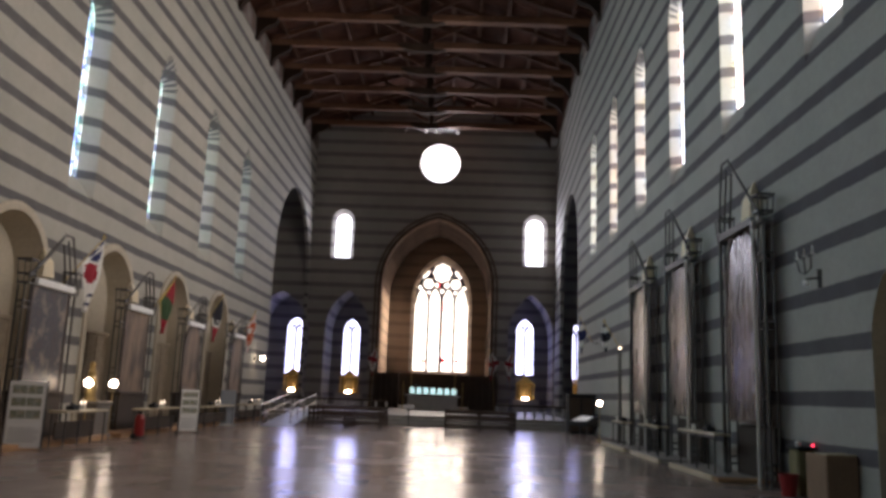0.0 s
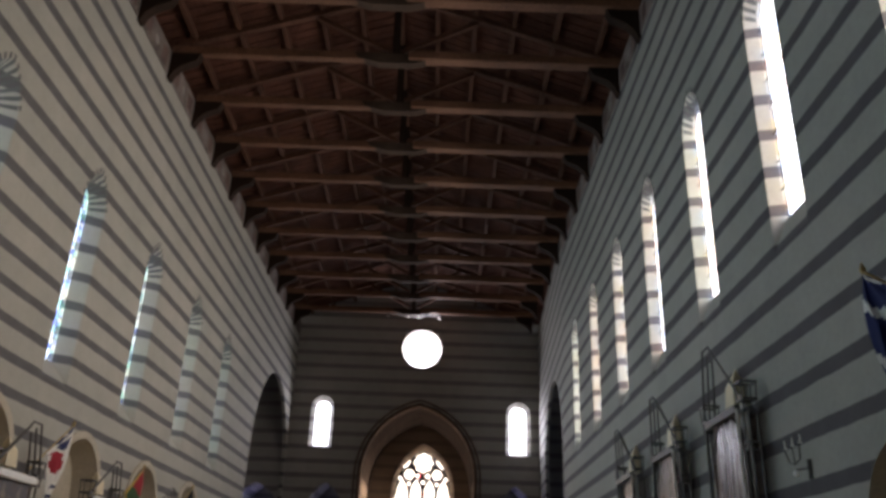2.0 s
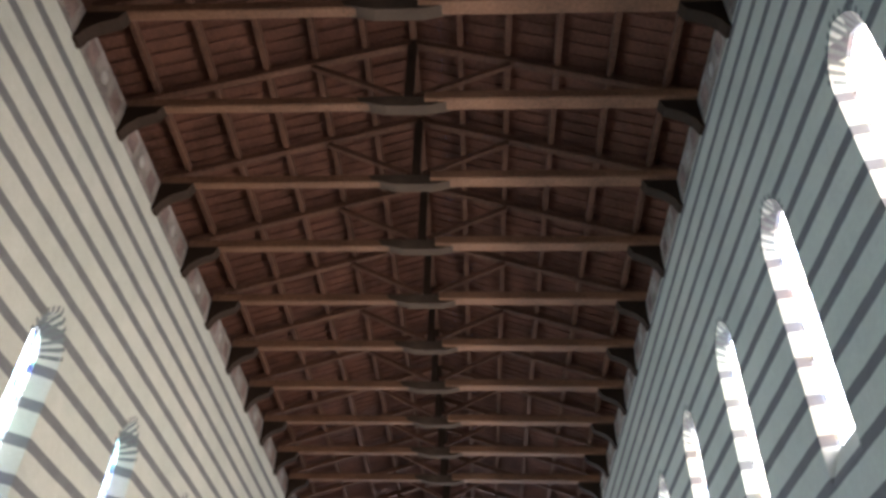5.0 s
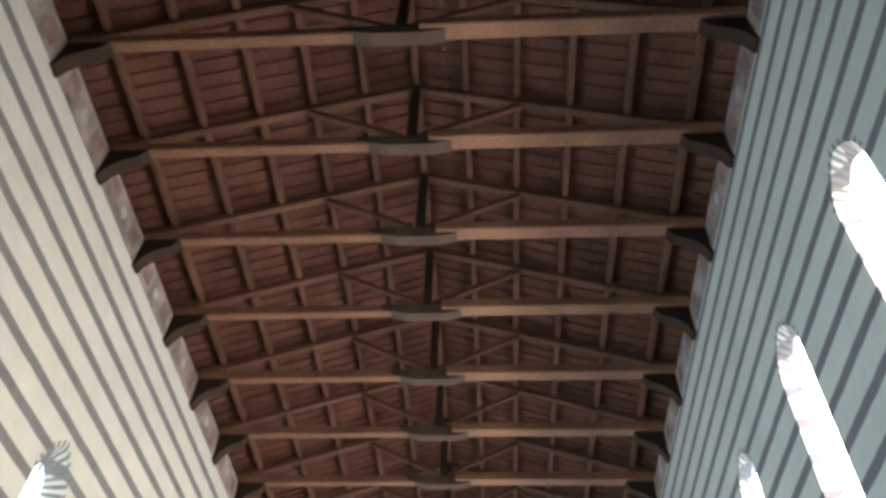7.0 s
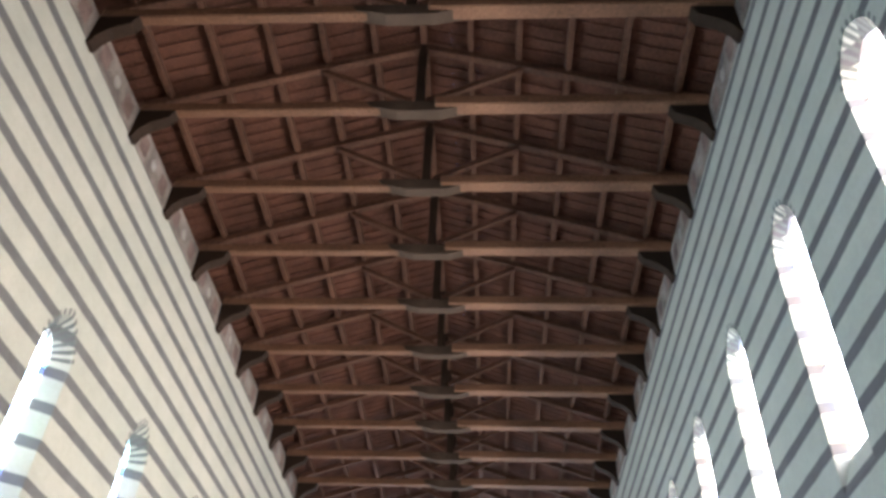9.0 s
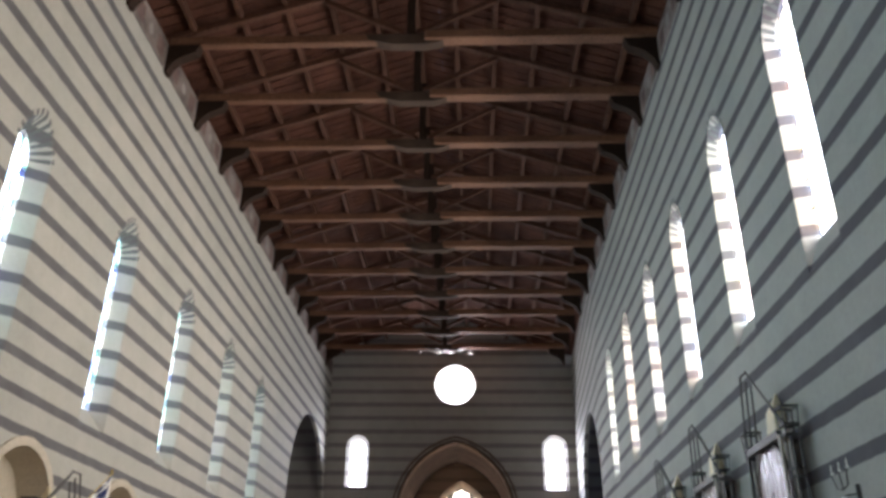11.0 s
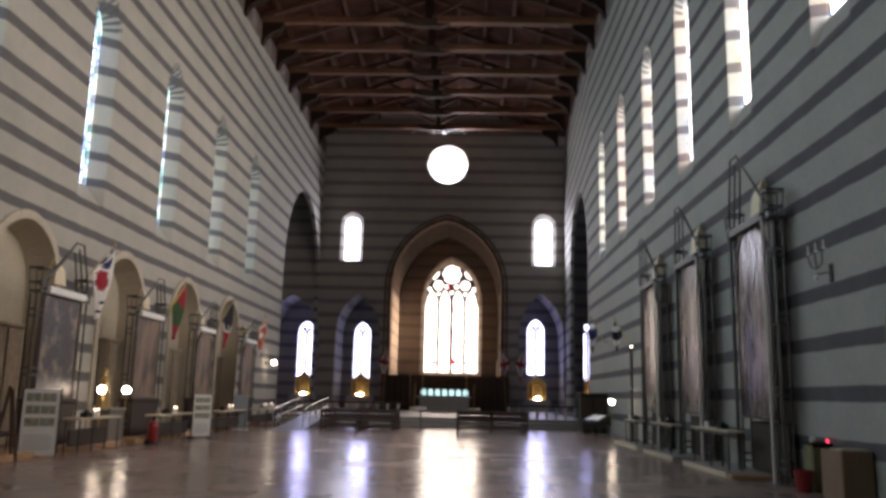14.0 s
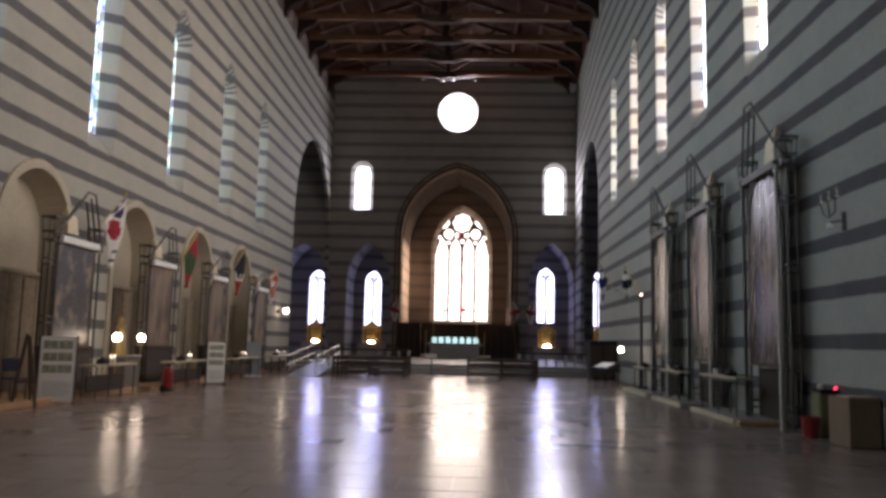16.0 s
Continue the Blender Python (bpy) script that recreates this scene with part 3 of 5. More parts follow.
tagged(part("ceiling", bm, M_BOARD), "open terracotta roof on close-set common rafters", "ceiling", kind="structure")
PUR = (1.66, 3.3, 4.95, 6.65, 8.4)
for sg in (-1, 1):
    for dx in PUR:
        bm = BM()
        z = 25.72 - dx * SLOPE
        beam(bm, (MID + sg * dx, YB, z), (MID + sg * dx, YF, z), 0.2, 0.26, bevel=0.02)
        tagged(part("purlin", bm, M_WOOD), "long brown roof purlin resting on the trusses", "beam", "roof purlins")
bm = BM()
beam(bm, (MID, YB, 25.72), (MID, YF, 25.72), 0.22, 0.3, bevel=0.02)
tagged(part("ridge_beam", bm, M_WOOD), "dark ridge beam at the top of the roof", "beam")


def roof_truss(y):
    t = thing("roof_truss", MID, y, 0, "brown timber king-post roof truss on wall brackets", "truss", "roof trusses")
    hw = 9.28
    for s in (-1, 1):      # the tie beam is scarfed from two lengths
        bm = BM()
        broad, set_off = (0.5, -0.09) if s > 0 else (0.34, 0.0)
        beam(bm, (s * 0.55, set_off, 22.18), (s * hw, set_off, 22.16), broad, 0.40, bevel=0.04)
        part("tie_beam", bm, M_TIE, t)
        bm = BM()
        beam(bm, (s * hw, 0, 22.42), (s * 0.1, 0, 25.42), 0.26, 0.30, bevel=0.03)
        part("rafter", bm, M_WOOD, t)
        bm = BM()
        beam(bm, (s * 0.25, 0, 22.5), (s * 3.4, 0, 24.15), 0.18, 0.2, bevel=0.02)
        part("strut", bm, M_WOOD, t)
        part("corbel", bracket(s * hw, s), M_WOODD, t, "dark carved timber wall bracket")
    bm = BM()
    beam(bm, (0, 0, 22.0), (0, 0, 25.5), 0.3, 0.22, (0, 1, 0), bevel=0.02)
    part("king_post", bm, M_WOODD, t)
    bm = BM()
    prof = [(-1.7, 22.3), (-1.55, 22.06), (-0.7, 21.82), (0.7, 21.82), (1.55, 22.06), (1.7, 22.3)]
    A, B = [[bm.verts.new((x, yy, z)) for x, z in prof] for yy in (-0.2, 0.2)]
    for i in range(6):
        bm.faces.new((A[i], A[(i + 1) % 6], B[(i + 1) % 6], B[i]))
    bm.faces.new(A)
    bm.faces.new(B[::-1])
    part("saddle", bm, M_GREYW, t, "grey weathered timber splice")
    return t


def bracket(x, s):
    bm = BM()
    prof = [(0.0, 20.7), (-0.12, 20.72), (-0.25, 21.05), (-0.55, 21.35), (-1.1, 21.6), (-1.25, 21.95), (0.0, 21.95)]
    A = [bm.verts.new((x + s * p, -0.2, z)) for p, z in prof]
    B = [bm.verts.new((x + s * p, 0.2, z)) for p, z in prof]
    for i in range(len(A)):
        j = (i + 1) % len(A)
        bm.faces.new((A[i], A[j], B[j], B[i]))
    bm.faces.new(A)
    bm.faces.new(B[::-1])
    return bm


M_PACK = plain("pale grey board", (0.2, 0.17, 0.14), 0.8, var=0.4, scale=2)
first = roof_truss(-0.83)
TRUSS_STEP = 3.57
for k in range(-3, 15):
    y = 9.74 + TRUSS_STEP * k
    if k == -3:
        first.location.y = y
    else:
        tc = copy_thing(first, pose(MID, y, 0))
        if -1 <= k < 7:
            rnd = random.Random(k + 40)
            for x0 in (3.5, 5.3):
                if rnd.random() < 0.8:
                    w, off = rnd.uniform(1.0, 1.5), rnd.uniform(0, 0.3)
                    bm = BM()
                    beam(bm, (x0 + off, 0.1, 25.62 - (x0 + off) * 0.327), (x0 + off + w, 0.12, 25.62 - (x0 + off + w) * 0.327), 0.22, 0.07, bevel=0.01)
                    part("packing_board", bm, M_PACK, tc, "pale grey packing board")

# painted frieze between the brackets
for sg, x in ((-1, XL), (1, XR)):
    bm = BM()
    a, b2 = sorted((x, x - sg * 0.03))
    box(bm, a, b2, YB, 44 if sg > 0 else YF, 20.85, 21.98)
    fr = tagged(part("trim_frieze", bm, M_FRIEZE), "faded painted frieze with roundels under the roof brackets", "frieze", kind="structure")
    for k in range(-2, 14):      # one roundel and two dull bands in each bay
        yc = 9.74 + TRUSS_STEP * (k + 0.5)
        if yc > (42 if sg > 0 else 60):
            continue
        xs = x - sg * 0.034
        bm = BM()
        vs = [bm.verts.new((xs, yc + 0.2 * math.cos(a * math.pi / 8), 21.4 + 0.24 * math.sin(a * math.pi / 8))) for a in range(16)]
        v2 = [bm.verts.new((x - sg * 0.03, v.co.y, v.co.z)) for v in vs]
        bm.faces.new(vs)
        for a in range(16):
            bm.faces.new((vs[a], vs[(a + 1) % 16], v2[(a + 1) % 16], v2[a]))
        part("roundel", bm, M_FRIEZE_SPOT, fr)
        for o in (-0.95, 0.95):
            bm = BM()
            a0, a1 = sorted((xs, x - sg * 0.03))
            box(bm, a0, a1, yc + o - 0.3, yc + o + 0.3, 21.05, 21.75)
            part("painted_field", bm, M_FRIEZE_BAND, fr)

# ---- more materials ----
def picture(name, colours, scale=1.6, rough=0.3, sheen_streak=1.0):
    """A dark varnished painting: blotches of colour with no readable figures; on some panels upright streaks paint in
    reflections.
    """
    m, nt, b = shader(name, rough)
    mp = nt.nodes.new("ShaderNodeMapping")
    # a small z scale draws upright streaks, reflections put into the colour
    mp.inputs["Scale"].default_value = (1, 1, sheen_streak)
    nt.links.new(nt.nodes.new("ShaderNodeTexCoord").outputs["Object"], mp.inputs["Vector"])
    n1, n2 = noise_out(nt, scale, 3.0, 0.5, mp.outputs[0]), noise_out(nt, scale * 3, 2.0, 0.5, mp.outputs[0])
    f = mth(nt, "ADD", mth(nt, "MULTIPLY", n1, 0.75), mth(nt, "MULTIPLY", n2, 0.25))
    k = len(colours)
    nt.links.new(ramp(nt, f, [(0.28 + 0.45 * i / (k - 1), c) for i, c in enumerate(colours)]), b.inputs["Base Color"])
    nt.links.new(mth(nt, "ADD", mth(nt, "MULTIPLY", n2, 0.2), rough - 0.08), b.inputs["Roughness"])
    bump(nt, b, n2, 0.05, 0.01)
    return m


def lit(name, color, strength):
    m, nt, b = shader(name)
    b.inputs["Base Color"].default_value = (*color, 1)
    b.inputs["Emission Color"].default_value = (*color, 1)
    b.inputs["Emission Strength"].default_value = strength
    return m


M_PIC = [picture("dark varnished canvas", [(0.012, 0.01, 0.01), (0.06, 0.042, 0.032), (0.035, 0.035, 0.04), (0.24, 0.18, 0.13), (0.03, 0.024, 0.022)], 1.7, 0.38),
         picture("brown varnished panel", [(0.022, 0.016, 0.013), (0.07, 0.048, 0.034), (0.15, 0.105, 0.072), (0.07, 0.05, 0.036)], 1.5, 0.27, 0.22),
         picture("brown and grey varnished panel", [(0.02, 0.016, 0.015), (0.06, 0.043, 0.034), (0.13, 0.1, 0.085), (0.07, 0.052, 0.042)], 1.3, 0.25, 0.25)]
M_PIC.append(picture("brown matt panel painting", [(0.03, 0.022, 0.018), (0.09, 0.062, 0.044), (0.24, 0.165, 0.11), (0.07, 0.05, 0.036)], 1.9, 0.6, 0.35))
M_GLOBE = lit("lit lamp globe", (1.0, 0.84, 0.58), 22)
M_CANDLE = lit("candle flame", (1.0, 0.8, 0.55), 4)
M_BACKING = plain("pale gilded ground board", (0.42, 0.37, 0.31), 0.5, var=0.3)
M_RLED = lit("red indicator light", (1.0, 0.04, 0.08), 3)
# emission added to stand in for window light on the altar panels
M_PANEL_GLOW = lit("pale green panel with window light as glow", (0.55, 0.85, 0.78), 0.9)
M_WAX = plain("white wax", (0.8, 0.77, 0.68), 0.4, var=0.05)
M_CARD = plain("brown cardboard", (0.25, 0.165, 0.105), 0.8, var=0.2)
M_GREEN = plain("dull ochre cloth", (0.22, 0.19, 0.10), 0.85, var=0.25)
M_STAIR = plain("grey stone step", (0.34, 0.31, 0.28), 0.45, var=0.2)
M_DPANEL = plain("dark brown panel", (0.055, 0.042, 0.034), 0.85, var=0.3)
M_PRINT = picture("faded photo print", [(0.12, 0.14, 0.10), (0.38, 0.4, 0.38), (0.2, 0.22, 0.14), (0.5, 0.45, 0.36), (0.25, 0.25, 0.24)], 9.0, 0.5)
M_TEXT = plain("grey printed text", (0.42, 0.42, 0.42), 0.6, var=0.15, scale=10)
# grey-blue tone carries the bluish light on the sign and ramp deck
M_BLUELIT = plain("grey sheet tinted by bluish light", (0.26, 0.28, 0.31), 0.35, var=0.1)
# dulled plaster tone for the shade in the lower half of the niches
M_NICHE_SHADE = plain("plaster colour dulled for niche shade", (0.42, 0.345, 0.255), 0.8, var=0.3, scale=0.9)
M_EASEL = plain("brown stained pine", (0.10, 0.065, 0.045), 0.6, var=0.25)
M_DSTONE = plain("dark grey stone", (0.17, 0.15, 0.13), 0.6, var=0.25)
M_BRASS = plain("dull brass", (0.5, 0.36, 0.15), 0.35, 0.9, var=0.2)


def cloth(name, c):
    return plain(name, c, 0.8, var=0.18, scale=5, bumps=0.1)


C_WHITE, C_BLUE, C_RED = cloth("white flag cloth", (0.78, 0.76, 0.72)), cloth("blue flag cloth", (0.022, 0.03, 0.11)), cloth("red flag cloth", (0.34, 0.025, 0.04))
C_GREEN, C_BLACK, C_ORANGE = cloth("green flag cloth", (0.045, 0.09, 0.04)), cloth("black flag cloth", (0.02, 0.02, 0.03)), cloth("orange-red flag cloth", (0.55, 0.11, 0.04))
C_YELLOW = cloth("yellow flag cloth", (0.6, 0.4, 0.08))


# ---- altar paintings in tube frames ----
def ladder(bm, x, z0, z1, rr, bright=False):
    """A slim tower of three tubes with rungs."""
    for dx, dy in ((-0.14, 0), (0.14, 0), (0, 0.24)):
        tube(bm, (x + dx, dy, z0), (x + dx, dy, z1), rr, 7)
    z = z0 + 0.3
    while z < z1 - 0.1:
        for zz in (z, z + 0.16):
            beam(bm, (x - 0.2, 0, zz), (x + 0.2, 0, zz), 0.05, 0.03)
            beam(bm, (x - 0.14, 0, zz), (x, 0.24, zz), 0.03, 0.03)
            beam(bm, (x + 0.14, 0, zz), (x, 0.24, zz), 0.03, 0.03)
        z += 1.45
    return bm


def square_ring(x, y, z, r, w, h):
    """A welded square hoop of bar."""
    bm = BM()
    loops = [[bm.verts.new((x + k * sx, y + k * sy, zz)) for sx, sy in ((-1, -1), (1, -1), (1, 1), (-1, 1))]
             for k, zz in ((r, z), (r, z + h), (r - w, z + h), (r - w, z))]
    for n in range(4):
        p, q = loops[n], loops[(n + 1) % 4]
        for i in range(4):
            bm.faces.new((p[i], p[(i + 1) % 4], q[(i + 1) % 4], q[i]))
    return bm


def cage(x, z, tower):
    for sx in (-1, 1):
        for sy in (-1, 1):
            bm = BM()
            beam(bm, (x + sx * 0.13, 0.06 + sy * 0.13, z), (x + sx * 0.17, 0.06 + sy * 0.17, z + 0.62), 0.028, 0.028)
            part("cage_post", bm, M_IRON, tower)
    for zz, r in ((z + 0.02, 0.15), (z + 0.24, 0.17), (z + 0.6, 0.19)):
        part("hoop", square_ring(x, 0.06, zz, r, 0.035, 0.05), M_IRON, tower)


def altar_painting(name, x, y, rz, w, z0, z1, peak, pic, arched, label, bright):
    t = thing(name, x, y, 0, label, "altar painting", "altar paintings", rz)
    hw = w / 2
    s = Shape(0, hw - 0.12, z0, z1 - (hw if arched else 0.02), z1)
    local = lambda u, d, z: (u, d, z)
    bm = BM()
    sheet_us = s.samples(14) if arched else [-hw + 0.12, hw - 0.12]
    for a, b2 in zip(sheet_us, sheet_us[1:]):
        ha, hb = (s.hi(a), s.hi(b2)) if arched else (z1, z1)
        f = [(a, -0.02, z0), (b2, -0.02, z0), (b2, -0.02, hb), (a, -0.02, ha)]
        g = [(p[0], 0.05, p[2]) for p in f]
        v, v2 = [bm.verts.new(p) for p in f], [bm.verts.new(p) for p in g]
        bm.faces.new(v)
        bm.faces.new(v2[::-1])
        for i in range(4):
            bm.faces.new((v[i], v[(i + 1) % 4], v2[(i + 1) % 4], v2[i]))
    bmesh.ops.remove_doubles(bm, verts=bm.verts, dist=0.0005)
    inner = [f for f in bm.faces if len({round(v.co.x, 4) for v in f.verts}) == 1 and abs(f.calc_center_median().x) < hw - 0.15]
    bmesh.ops.delete(bm, geom=inner, context="FACES_ONLY")
    part("canvas", bm, pic, t)
    bm = BM()
    out = [(u, s.hi(u) if arched else z1) for u in s.samples(14)]
    pts = [(-hw + 0.12, z0)] + (out if arched else [(-hw + 0.12, z1), (hw - 0.12, z1)]) + [(hw - 0.12, z0), (-hw + 0.12, z0)]
    for p, q in zip(pts, pts[1:]):
        if (Vector(p) - Vector(q)).length > 0.01:
            beam(bm, (p[0], 0, p[1]), (q[0], 0, q[1]), 0.06, 0.07, (0, 1, 0))
    part("picture_frame", bm, M_BENCH, t)
    bm = BM()
    if bright:     # a dark sheet added to fill the gap between the towers, and a pale board behind the arched panel
        box(bm, -hw + 0.05, hw - 0.05, 0.2, 0.26, 0.1, z0 - 0.1, 0.01)
        part("dark_infill", bm, M_DPANEL, t)
        bm = BM()
        box(bm, -hw + 0.02, hw - 0.02, 0.06, 0.09, z0, z1 + 0.12, 0.01)
        part("backing_board", bm, M_BACKING, t, "pale rectangular backing board")
    else:
        box(bm, -hw + 0.05, hw - 0.05, -0.1, 0.3, 0.14, z0 - 0.1, 0.02)
        box(bm, -hw - 0.02, hw + 0.02, -0.16, 0.34, z0 - 0.1, z0, 0.02)
        part("pedestal", bm, M_DPANEL, t)
    for sx in (-1, 1):
        tower = part("tower", ladder(BM(), sx * (hw + 0.1), 0.0 if bright else 0.14, z1 - 0.15, 0.028), M_IRON, t)
        cage(sx * (hw + 0.1), z1 - 0.15, tower)
    if bright:     # one polished pole at the near side, its gleam put into an off-white colour; a pale board between the rods
        for sx in (-1, 1):
            bm = BM()
            tube(bm, (sx * (hw - 0.05), -0.12, 0.0), (sx * (hw - 0.05), -0.12, z1 - 0.05), 0.035, 10)
            part("pole", bm, M_POLE_GLEAM if sx > 0 else M_IRON, t, "slim steel pole coloured off-white for its gleam" if sx > 0 else "")
    for sx in (-1, 1):
        for o in (0, 0.18, 0.36):
            bm = BM()
            tube(bm, (sx * (hw + 0.22 - o), -0.05 + o * 0.4, z1 + 0.05), (sx * (0.2 - o * 0.3), -0.32 + o * 0.5, peak - o * 0.6), 0.024, 6)
            part("gable_rod", bm, M_IRON, t)
    bm = BM()
    tube(bm, (-0.22, -0.32, peak), (0.22, -0.32, peak), 0.026, 6)
    part("ridge_rod", bm, M_IRON, t)
    bm = BM()
    ph = (peak - z1) * 0.6
    base = [bm.verts.new(p) for p in ((-0.3, 0.12, z1 + 0.2), (0.3, 0.12, z1 + 0.2), (0.26, 0.4, z1 + 0.2), (-0.26, 0.4, z1 + 0.2))]
    mid = [bm.verts.new(p) for p in ((-0.24, 0.15, z1 + 0.2 + ph * 0.55), (0.24, 0.15, z1 + 0.2 + ph * 0.55), (0.2, 0.4, z1 + 0.2 + ph * 0.55), (-0.2, 0.4, z1 + 0.2 + ph * 0.55))]
    tip = bm.verts.new((0, 0.35, z1 + 0.2 + ph))
    for i in range(4):
        j = (i + 1) % 4
        bm.faces.new((base[i], base[j], mid[j], mid[i]))
        bm.faces.new((mid[i], mid[j], tip))
    bm.faces.new(base[::-1])
    part("finial_shade", bm, M_CREAM, t, "cream pyramid-shaped lamp shade")
    bm = BM()
    box(bm, -hw + 0.1, hw - 0.1, -0.16, -0.02, z1 - 0.12, z1 + 0.06, 0.015)
    part("light_bar", bm, M_WHITE if not bright else M_IRON, t)
    return t


M_GREYM = plain("pale metal frame", (0.5, 0.47, 0.43), 0.35, 0.6, var=0.15)
for k, (y, ar) in enumerate(((20.75, False), (26.6, False), (32.5, True), (39.2, True))):
    altar_painting("altar_painting", -10.6, y, 90, 2.15, 1.3, 4.05, 5.35 - 0.1 * k, M_PIC[0] if k == 0 else M_PIC[3], ar,
                   ("dark canvas" if k == 0 else "brown panel") + " in an iron tube frame before a wall niche", False)
for k, y in enumerate((18.0, 23.0, 27.9)):
    altar_painting("altar_painting", 6.4, y, -90, 2.22, 1.29, 5.57, 7.12, M_PIC[2] if k == 0 else M_PIC[1], True,
                   "tall arched glossy panel in an iron tube frame", True)

# ---- altar steps and votive tables along the walls ----
for y0, y1 in ((15.0, 23.2), (24.2, 30.0), (30.6, 36.0), (36.6, 42.6)):
    bm = BM()
    box(bm, XL + 0.005, -9.75, y0, y1, 0.0, 0.14, 0.015)
    tagged(part("altar_step", bm, M_PLAT), "low worn pine platform along the striped wall", "step", "altar steps")
for y0, y1 in ((18.0, 21.5), (22.6, 26.2), (27.1, 31.2)):
    st = thing("altar_step", 0, 0, 0, "low dark platform with a pale edge along the wall", "step", "altar steps")
    bm = BM()
    box(bm, 5.71, XR - 0.005, y0, y1, 0.0, 0.10, 0.01)
    part("platform", bm, M_STAIR, st)
    bm = BM()
    box(bm, 5.63, 5.71, y0, y1, 0.0, 0.11, 0.01)
    part("edging", bm, M_LEDGE, st, "pale wooden edging")
bm = BM()
box(bm, 5.66, XR - 0.01, 17.68, 17.99, 0.0, 0.09, 0.015)
tagged(part("plank", bm, M_PLAT), "pine plank lying on the floor before the platform", "plank")


def votive_table(x, y0, y1, z, sx, seed, hw=0.22, foot=0.0):
    rnd = random.Random(seed)
    t = thing("votive_table", x, (y0 + y1) / 2, 0.0, ("narrow" if sx < 0 else "broad") + " pale-topped votive table with thin iron legs", "table", "votive tables")
    h = (y1 - y0) / 2
    bm = BM()
    box(bm, -hw, hw, -h, h, z - 0.05, z, 0.01)
    part("tabletop", bm, M_LEDGE, t)
    n = 4 if sx < 0 else 3
    for k in range(n):
        for dx in (0.05 - hw, hw - 0.05):
            bm = BM()
            tube(bm, (dx, -h + 0.1 + (2 * h - 0.2) * k / (n - 1), foot), (dx, -h + 0.1 + (2 * h - 0.2) * k / (n - 1), z - 0.05), 0.02, 6)
            part("leg", bm, M_IRON, t)
    bm = BM()
    if sx < 0:
        box(bm, -0.12, -0.08, -h + 0.15, h - 0.15, 0.18, z - 0.28, 0.01)
        part("panel", bm, M_DPANEL, t)
    else:
        box(bm, 0.05 - hw, 0.08 - hw, -h + 0.1, h - 0.1, z - 0.12, z - 0.052, 0.005)
        part("apron", bm, M_IRON, t)
    for k in range(2):
        yy = y0 + (y1 - y0) * rnd.uniform(0.2, 0.8)
        bm = BM()
        lathe(bm, [(0.035, 0), (0.035, 0.14), (0.008, 0.15)], 10)
        c = part("candle", bm, M_WAX)
        c.location = (x - sx * 0.05, yy, z)
        tagged(c, ("short lit" if sx < 0 else "short white") + " wax candle on the votive table", "candle", "votive candles")
        if sx < 0:
            bm = BM()
            lathe(bm, [(0.004, 0.15), (0.02, 0.17), (0.018, 0.19), (0.003, 0.23)], 8)
            part("flame", bm, M_CANDLE, c, "small bright flame")
    bm = BM()
    box(bm, -0.1, 0.1, -0.17, 0.17, 0, 0.12, 0.02)
    box(bm, -0.03, 0.03, -0.1, 0.1, 0.12, 0.17, 0.01)
    c = part("offering_box", bm, M_BLACK)
    c.location = (x, y0 + (y1 - y0) * 0.32, z)
    tagged(c, "small black offering box on the votive table", "box", "offering boxes")


for k, (y0, y1) in enumerate(((18.45, 21.4), (23.6, 26.1), (28.4, 30.35))):
    votive_table(6.03, y0, y1, 0.98 - 0.03 * k, 1, k, 0.17 + 0.02 * (k == 0), 0.1)
for k, (y0, y1, z) in enumerate(((19.5, 21.9, 0.88), (24.6, 28.2, 0.85), (30.5, 34.6, 0.85), (36.5, 41.5, 0.85))):
    votive_table(-9.45, y0, y1, z, -1, 10 + k)


# ---- lamps ----
def globe_lamp(x, y, z, foot, group="standing lamps"):
    t = thing("floor_lamp", x, y, foot, "lit round globe on a thin brass stand", "lamp", group)
    bm = BM()
    lathe(bm, [(0.13, 0), (0.13, 0.03), (0.03, 0.06), (0.015, 0.1), (0.015, z - foot - 0.12), (0.05, z - foot - 0.1)], 12)
    part("stand", bm, M_BRASS, t)
    bm = BM()
    bmesh.ops.create_uvsphere(bm, u_segments=14, v_segments=8, radius=0.11)
    bmesh.ops.translate(bm, verts=bm.verts, vec=(0, 0, z - foot))
    part("globe", bm, M_GLOBE, t, "glowing glass globe")
    return t


globe_lamp(-10.0, 22.2, 1.56, 0.14)
globe_lamp(-10.0, 23.85, 1.56, 0.0)
globe_lamp(5.95, 33.3, 1.5, 0.0)
t = thing("wall_lamp", XL, 47.2, 3.25, "lit globe lamp on an iron wall arm", "lamp")
bm = BM()
tube(bm, (0, 0, 0.0), (0.4, 0, 0.05), 0.02)
lathe(bm, [(0.08, -0.1), (0.08, 0.1)], 8, 0.02)
part("arm", bm, M_IRON, t)
bm = BM()
bmesh.ops.create_uvsphere(bm, u_segments=14, v_segments=8, radius=0.13)
bmesh.ops.translate(bm, verts=bm.verts, vec=(0.5, 0, 0.05))
part("globe", bm, M_GLOBE, t, "glowing glass globe")

# gilt statuette on its plinth: one plain form
bm = BM()
lathe(bm, [(0.2, 0), (0.2, 0.08), (0.16, 0.1), (0.15, 0.5), (0.1, 0.72), (0.13, 0.8), (0.06, 0.9), (0.09, 1.0), (0.08, 1.08), (0.01, 1.12)], 12)
st = part("statue", bm, M_BRASS)
st.location = (-10.3, 23.05, 1.05)
tagged(st, "small gilt statue on a grey plinth", "statue")
pl = thing("plinth", -10.2, 23.3, 0.0, "grey stone plinth beside the altar step", "plinth")
bm = BM()
